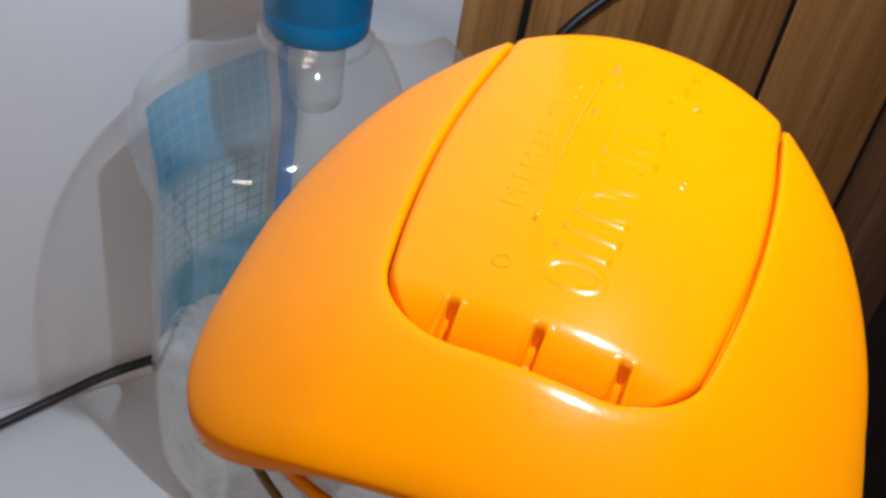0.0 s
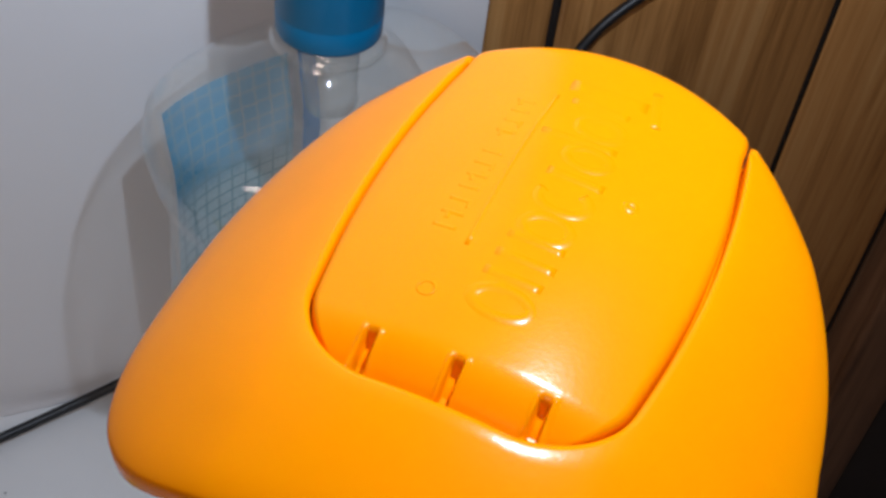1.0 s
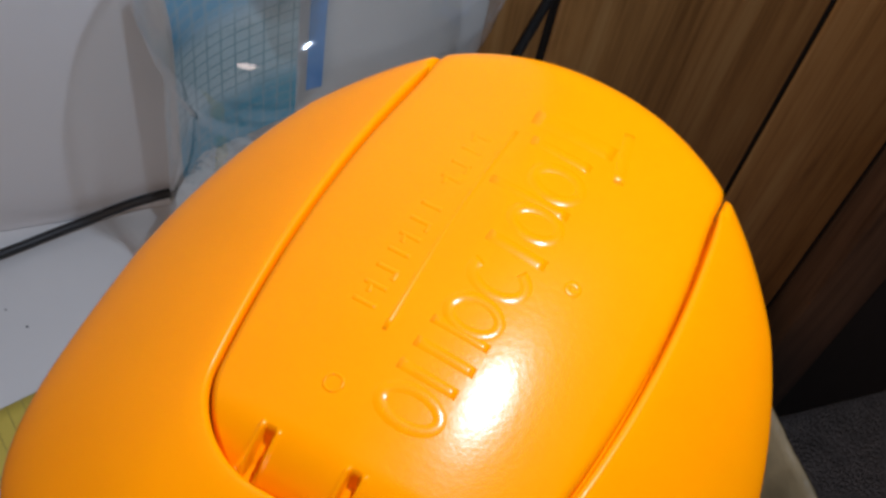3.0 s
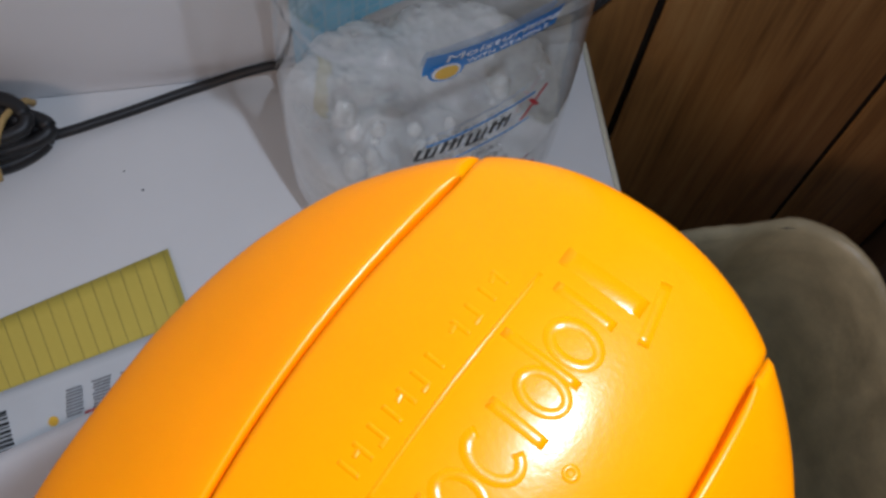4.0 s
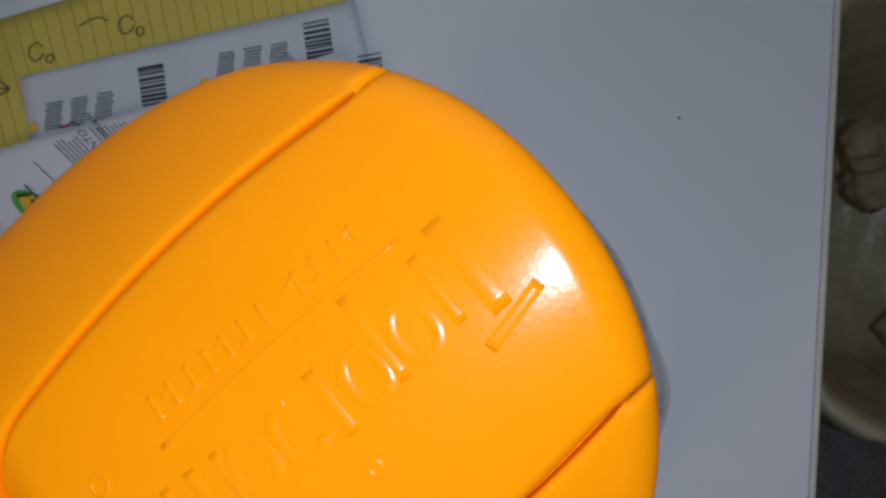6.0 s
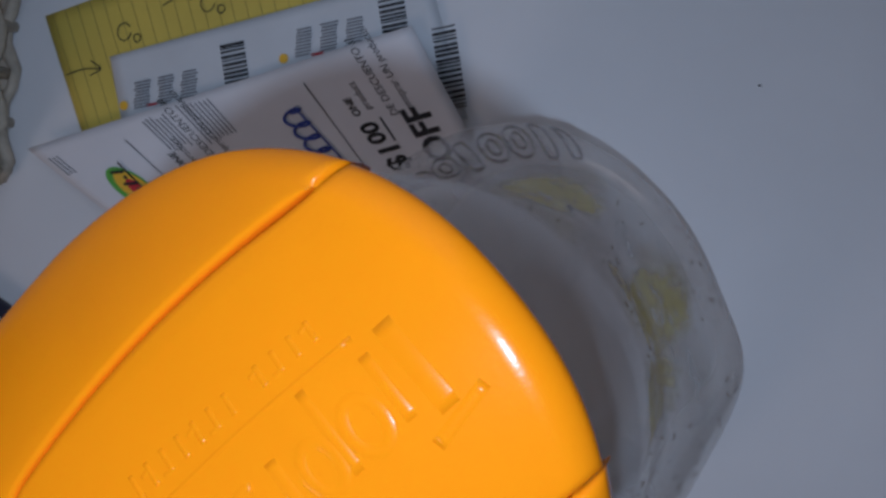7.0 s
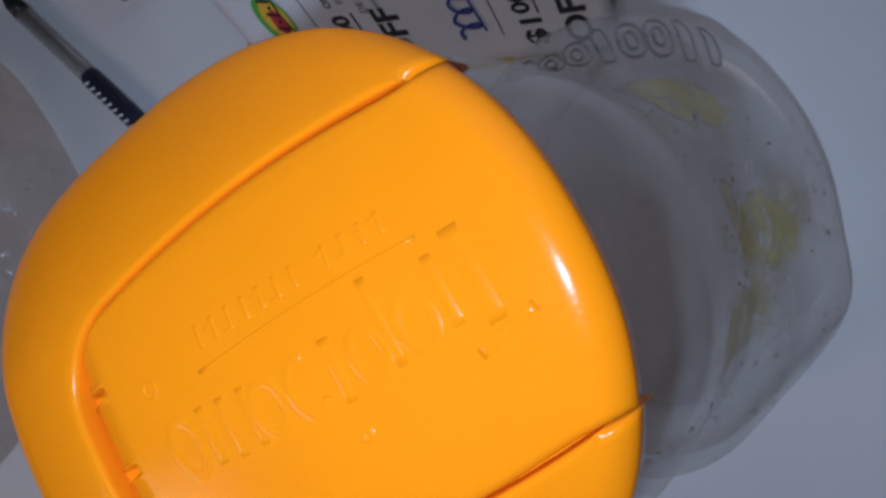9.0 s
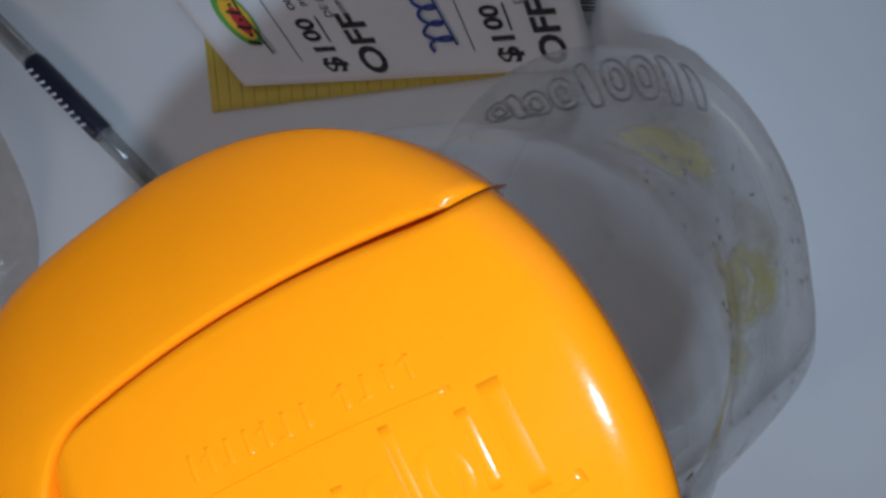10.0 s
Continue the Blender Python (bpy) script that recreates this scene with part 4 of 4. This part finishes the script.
oval(0.127, 0.52, 0.045, 0.20, 0.0002, M_GREENINK, "green printed oval")
oval(0.132, 0.52, 0.034, 0.16, 0.0003, M_SUN, "yellow printed oval")
oval(0.135, 0.54, 0.018, 0.10, 0.0004, M_REDINK, "red printed oval")
dark = [tube_bm([cmap(0.117 + 0.02 * (j % 2), 0.36 + 0.055 * j, 0.0005), cmap(0.147 - 0.01 * (j % 2), 0.38 + 0.055 * j, 0.0005)], 0.0005, 5) for j in range(7)]
dark.append(tube_bm([cmap(0.157, 0.3, 0.0005), cmap(0.150, 0.5, 0.0005), cmap(0.162, 0.78, 0.0005)], 0.0003, 5))
part("brand_strokes", join_bm(dark), M_INK, coupon, "dark brand strokes")

# ---- pen ----
PA, PB = Vector((-0.286, -0.0085, 0.0042)), Vector((-0.160, -0.069, 0.0042))


def along(t, up=0.0):
    p = PA + (PB - PA) * t
    return p + Vector((0, 0, up))


pen = thing("pen", Matrix(), "clear ballpoint pen with black tip lying on the desk", "pen")
part("barrel", tube_bm([along(0.17), along(0.5), along(1.0)], 0.0034, 18), clear("pen_barrel", (0.82, 0.83, 0.82), 0.3, (0.6, 0.6, 0.58), 0.15), pen, "clear plastic barrel")
part("ink_tube", tube_bm([along(0.18), along(0.98)], 0.0013, 8), M_GREYINK, pen, "thin ink tube")
part("tip", tube_bm([along(0.075), along(0.10), along(0.13), along(0.175)], [0.0006, 0.0018, 0.0031, 0.0035], 16), M_BLACK, pen, "black cone tip")
part("printed_grip", tube_bm([along(0.44), along(0.45), along(0.70), along(0.71)], [0.0034, 0.0038, 0.0038, 0.0034], 18), plain("navy_grip", (0.012, 0.014, 0.035), 0.4), pen, "dark blue printed sleeve")
gripmarks = [tube_bm([along(0.465 + 0.022 * k, 0.0036) + Vector((-0.0012, -0.0018, 0)), along(0.473 + 0.022 * k, 0.0038) + Vector((-0.0002, -0.0002, 0))], 0.0005, 5) for k in range(10)]
part("grip_print", join_bm(gripmarks), M_LABELWHITE, pen, "white printed strokes")

# ---- wicker basket ----
basket = thing("wicker_basket", Matrix(), "whitewashed wicker basket standing on the desk", "basket")
BX, BY = -0.209, -0.001
H_B = 0.105
strands = []
rng = random.Random(21)
n_rows = 17
for r in range(n_rows):
    z = 0.004 + r * H_B / n_rows
    pts = []
    for k in range(34):
        y = BY + 0.21 * k / 33
        w = 0.0028 * math.sin(math.pi * k / 2.2 + (r % 2) * math.pi)
        pts.append((BX + w + rng.uniform(-0.0006, 0.0006), y, z + 0.0012 * math.sin(k * 0.8 + r) + rng.uniform(-0.0006, 0.0006)))
    bm = tube_bm(pts, [rng.uniform(0.0019, 0.0027) for _ in pts], 7)
    part("strand", bm, M_WICKER, basket)
    pts = []
    for k in range(26):
        x = BX - 0.16 * k / 25
        w = 0.0028 * math.sin(math.pi * k / 2.2 + (r % 2) * math.pi)
        pts.append((x, BY + w + rng.uniform(-0.0006, 0.0006), z + 0.0012 * math.sin(k * 0.7 + r)))
    part("strand", tube_bm(pts, [rng.uniform(0.0019, 0.0027) for _ in pts], 7), M_WICKER, basket)
for k in range(12):
    y = BY + 0.0035 + 0.0165 * k
    part("stake", tube_bm([(BX, y, 0.001), (BX + 0.0006, y, 0.05), (BX, y + 0.0008, H_B + 0.004)], 0.002, 7), M_WICKER, basket)
for k in range(10):
    x = BX - 0.0035 - 0.0165 * k
    part("stake", tube_bm([(x, BY, 0.001), (x, BY, H_B + 0.004)], 0.002, 7), M_WICKER, basket)
part("basket_floor", box_bm(BX - 0.16, BX, BY, BY + 0.21, 0.001, 0.004, 0.001), M_WICKER, basket)

# ---- crumpled clear bag on the desk ----
M_FILM = clear("bag_film", (0.86, 0.82, 0.78), 0.22, (0.72, 0.64, 0.58), 0.18, 1.0, 0.006, 60, 1.5)


def crumple_bm(cx, cy, rx, ry, height, seed, n=60):
    bm = bmesh.new()
    g = []
    for j in range(n + 1):
        row = []
        for i in range(n + 1):
            a_, b_ = 2 * i / n - 1, 2 * j / n - 1
            x, y = a_ * math.sqrt(1 - b_ * b_ / 2), b_ * math.sqrt(1 - a_ * a_ / 2)
            d = math.hypot(x, y)
            k = max(0.0, 1 - d ** 5)
            ridge = 1 - abs(noise.noise((x * 2.5, y * 2.5, seed))) * 2
            ridge2 = 1 - abs(noise.noise((x * 6, y * 6, seed + 3))) * 2
            h = height * k * (0.45 + 0.35 * ridge + 0.2 * ridge2)
            wob = 1 + 0.25 * noise.noise((x, y, seed + 9))
            row.append(bm.verts.new((cx + rx * x * wob, cy + ry * y * wob, 0.001 + max(0, h))))
        g.append(row)
    for j in range(n):
        for i in range(n):
            bm.faces.new((g[j][i], g[j][i + 1], g[j + 1][i + 1], g[j + 1][i]))
    return bm


tagged(link("plastic_bag", crumple_bm(-0.297, -0.125, 0.083, 0.088, 0.055, 2.0, 90), M_FILM), "crumpled clear plastic bag lying on the desk", "bag")

# ---- cables ----
cable = tagged(link("power_cable", tube_bm(spline([(-0.26, 0.135, 0.003), (-0.17, 0.140, 0.003), (-0.115, 0.142, 0.003), (-0.085, 0.148, 0.003), (-0.055, 0.1555, 0.004), (-0.028, 0.1575, 0.010), (0.02, 0.1575, 0.014), (0.060, 0.1575, 0.016), (0.080, 0.157, 0.024), (0.094, 0.157, 0.045), (0.108, 0.160, 0.085), (0.122, 0.163, 0.115), (0.142, 0.164, 0.134), (0.18, 0.1645, 0.15), (0.26, 0.1645, 0.158)], 8), 0.0018, 10), M_BLACK), "black power cable running along the desk and up the wall", "cable")
coil = thing("coiled_cable", Matrix(), "bundled black cable held by a tan twist tie", "cable")
for k, (rx, dz) in enumerate(((0.030, 0.003), (0.027, 0.006), (0.031, 0.009), (0.024, 0.012), (0.028, 0.015))):
    pts = [(-0.138 + rx * math.cos(t) + 0.002 * math.sin(3 * t + k), 0.141 + 0.0085 * math.sin(t) + 0.001 * k, dz + 0.001 * math.sin(2 * t)) for t in (2 * math.pi * j / 40 for j in range(41))]
    part("loop", tube_bm(pts, 0.0029, 8), M_BLACK, coil)
part("twist_tie", tube_bm(spline([(-0.123, 0.128, 0.004), (-0.122, 0.132, 0.013), (-0.118, 0.142, 0.018), (-0.113, 0.152, 0.012), (-0.111, 0.155, 0.006)], 6), 0.0013, 6), M_TAN, coil, "tan twist tie")
part("twist_tail", tube_bm(spline([(-0.123, 0.129, 0.006), (-0.130, 0.124, 0.006), (-0.137, 0.119, 0.004)], 6), 0.0010, 6), M_TAN, coil, "loose tie end")

# ---- waste bin with its liner ----
M_LINER = plain("bin_liner", (0.58, 0.49, 0.30), 0.36, 0.25, 45, 0.5, 0.003, fine=55)
bin_ = thing("waste_bin", Matrix(), "small waste bin lined with a pale plastic bag beside the desk", "waste bin")
BNX, BNY = 0.163, 0.030


def rrect(a, hx, hy, n=4.0):
    c, s = math.cos(a), math.sin(a)
    r = (abs(c / hx) ** n + abs(s / hy) ** n) ** (-1 / n)
    return c * r, s * r


def bin_ring(z, hx, hy, ripple=0.0, seed=0.0, n=120):
    out = []
    for k in range(n):
        a = 2 * math.pi * k / n
        x, y = rrect(a, hx, hy)
        f = 1 + ripple * noise.noise((math.cos(a) * 4.5, math.sin(a) * 4.5, seed + z * 9)) + ripple * 0.6 * noise.noise((math.cos(a) * 12, math.sin(a) * 12, seed + z * 14))
        out.append(Vector((BNX + x * f, BNY + y * f, z + ripple * 0.06 * noise.noise((math.cos(a) * 6, math.sin(a) * 6, seed)))))
    return out


RZ = -0.112
part("bin_body", rings_bm([bin_ring(z, hx, hy) for z, hx, hy in ((FLOOR_Z + 0.001, 0.05, 0.065), (FLOOR_Z + 0.006, 0.054, 0.07), (RZ - 0.002, 0.066, 0.092), (RZ, 0.066, 0.092), (RZ, 0.064, 0.09), (FLOOR_Z + 0.012, 0.052, 0.068))], cap0=True, cap1=True), M_BINP, bin_, "dark plastic bin")
liner = [bin_ring(RZ - 0.07, 0.069, 0.096, 0.05, 1.0), bin_ring(RZ - 0.035, 0.069, 0.096, 0.04, 1.5), bin_ring(RZ - 0.008, 0.0685, 0.0952, 0.02, 2.0), bin_ring(RZ + 0.002, 0.0675, 0.0938, 0.015, 2.0), bin_ring(RZ + 0.0035, 0.0655, 0.0915, 0.015, 2.0), bin_ring(RZ - 0.002, 0.0625, 0.088, 0.02, 2.2)]
for z, g in ((-0.02, 0.060), (-0.04, 0.058), (-0.07, 0.055), (-0.1, 0.052), (-0.13, 0.049), (-0.16, 0.046), (-0.20, 0.043)):
    liner.append(bin_ring(RZ + z, g, g * 1.42, 0.05, 3.0))
liner.append(bin_ring(RZ - 0.215, 0.02, 0.03, 0.05, 3.0))
part("liner", rings_bm(liner, cap1=True), M_LINER, bin_, "pale olive plastic liner folded over the rim")
rng = random.Random(8)
M_TISSUE = plain("tissue", (0.42, 0.34, 0.2), 0.9, 0.25)
for k in range(3):
    bm = bmesh.new()
    bmesh.ops.create_icosphere(bm, subdivisions=4, radius=0.009 + 0.003 * rng.random())
    for v in bm.verts:
        v.co *= 1 + 0.4 * (1 - abs(noise.noise(v.co * 90 + Vector((k * 5, 0, 0))) * 2)) + 0.15 * noise.noise(v.co * 300)
    bmesh.ops.translate(bm, verts=bm.verts[:], vec=((0.141, 0.066, -0.205), (0.150, 0.052, -0.222), (0.18, -0.02, -0.29))[k])
    tagged(link("crumpled_tissue", bm, M_TISSUE), "crumpled brownish tissue thrown into the bin", "tissue", group="rubbish in the bin")
tagged(link("plastic_straw", tube_bm([(0.148, 0.066, -0.195), (0.167, 0.004, -0.203), (0.186, -0.058, -0.212)], 0.002, 8), plain("straw", (0.6, 0.55, 0.48), 0.5)), "pale thin straw lying in the bin", "straw")

# ---- specks of dirt on the desk ----
for x, y, r in ((0.0405, 0.039, 0.0004), (-0.077, 0.120, 0.0004), (-0.083, 0.128, 0.0003)):
    bm = bmesh.new()
    bmesh.ops.create_icosphere(bm, subdivisions=1, radius=r)
    for v in bm.verts:
        v.co = Vector((x + v.co.x * 1.4, y + v.co.y, 0.0002 + max(0, v.co.z * 0.5)))
    tagged(link("crumb", bm, M_INK), "tiny dark crumb on the white desktop", "crumb", group="crumbs on the desk")
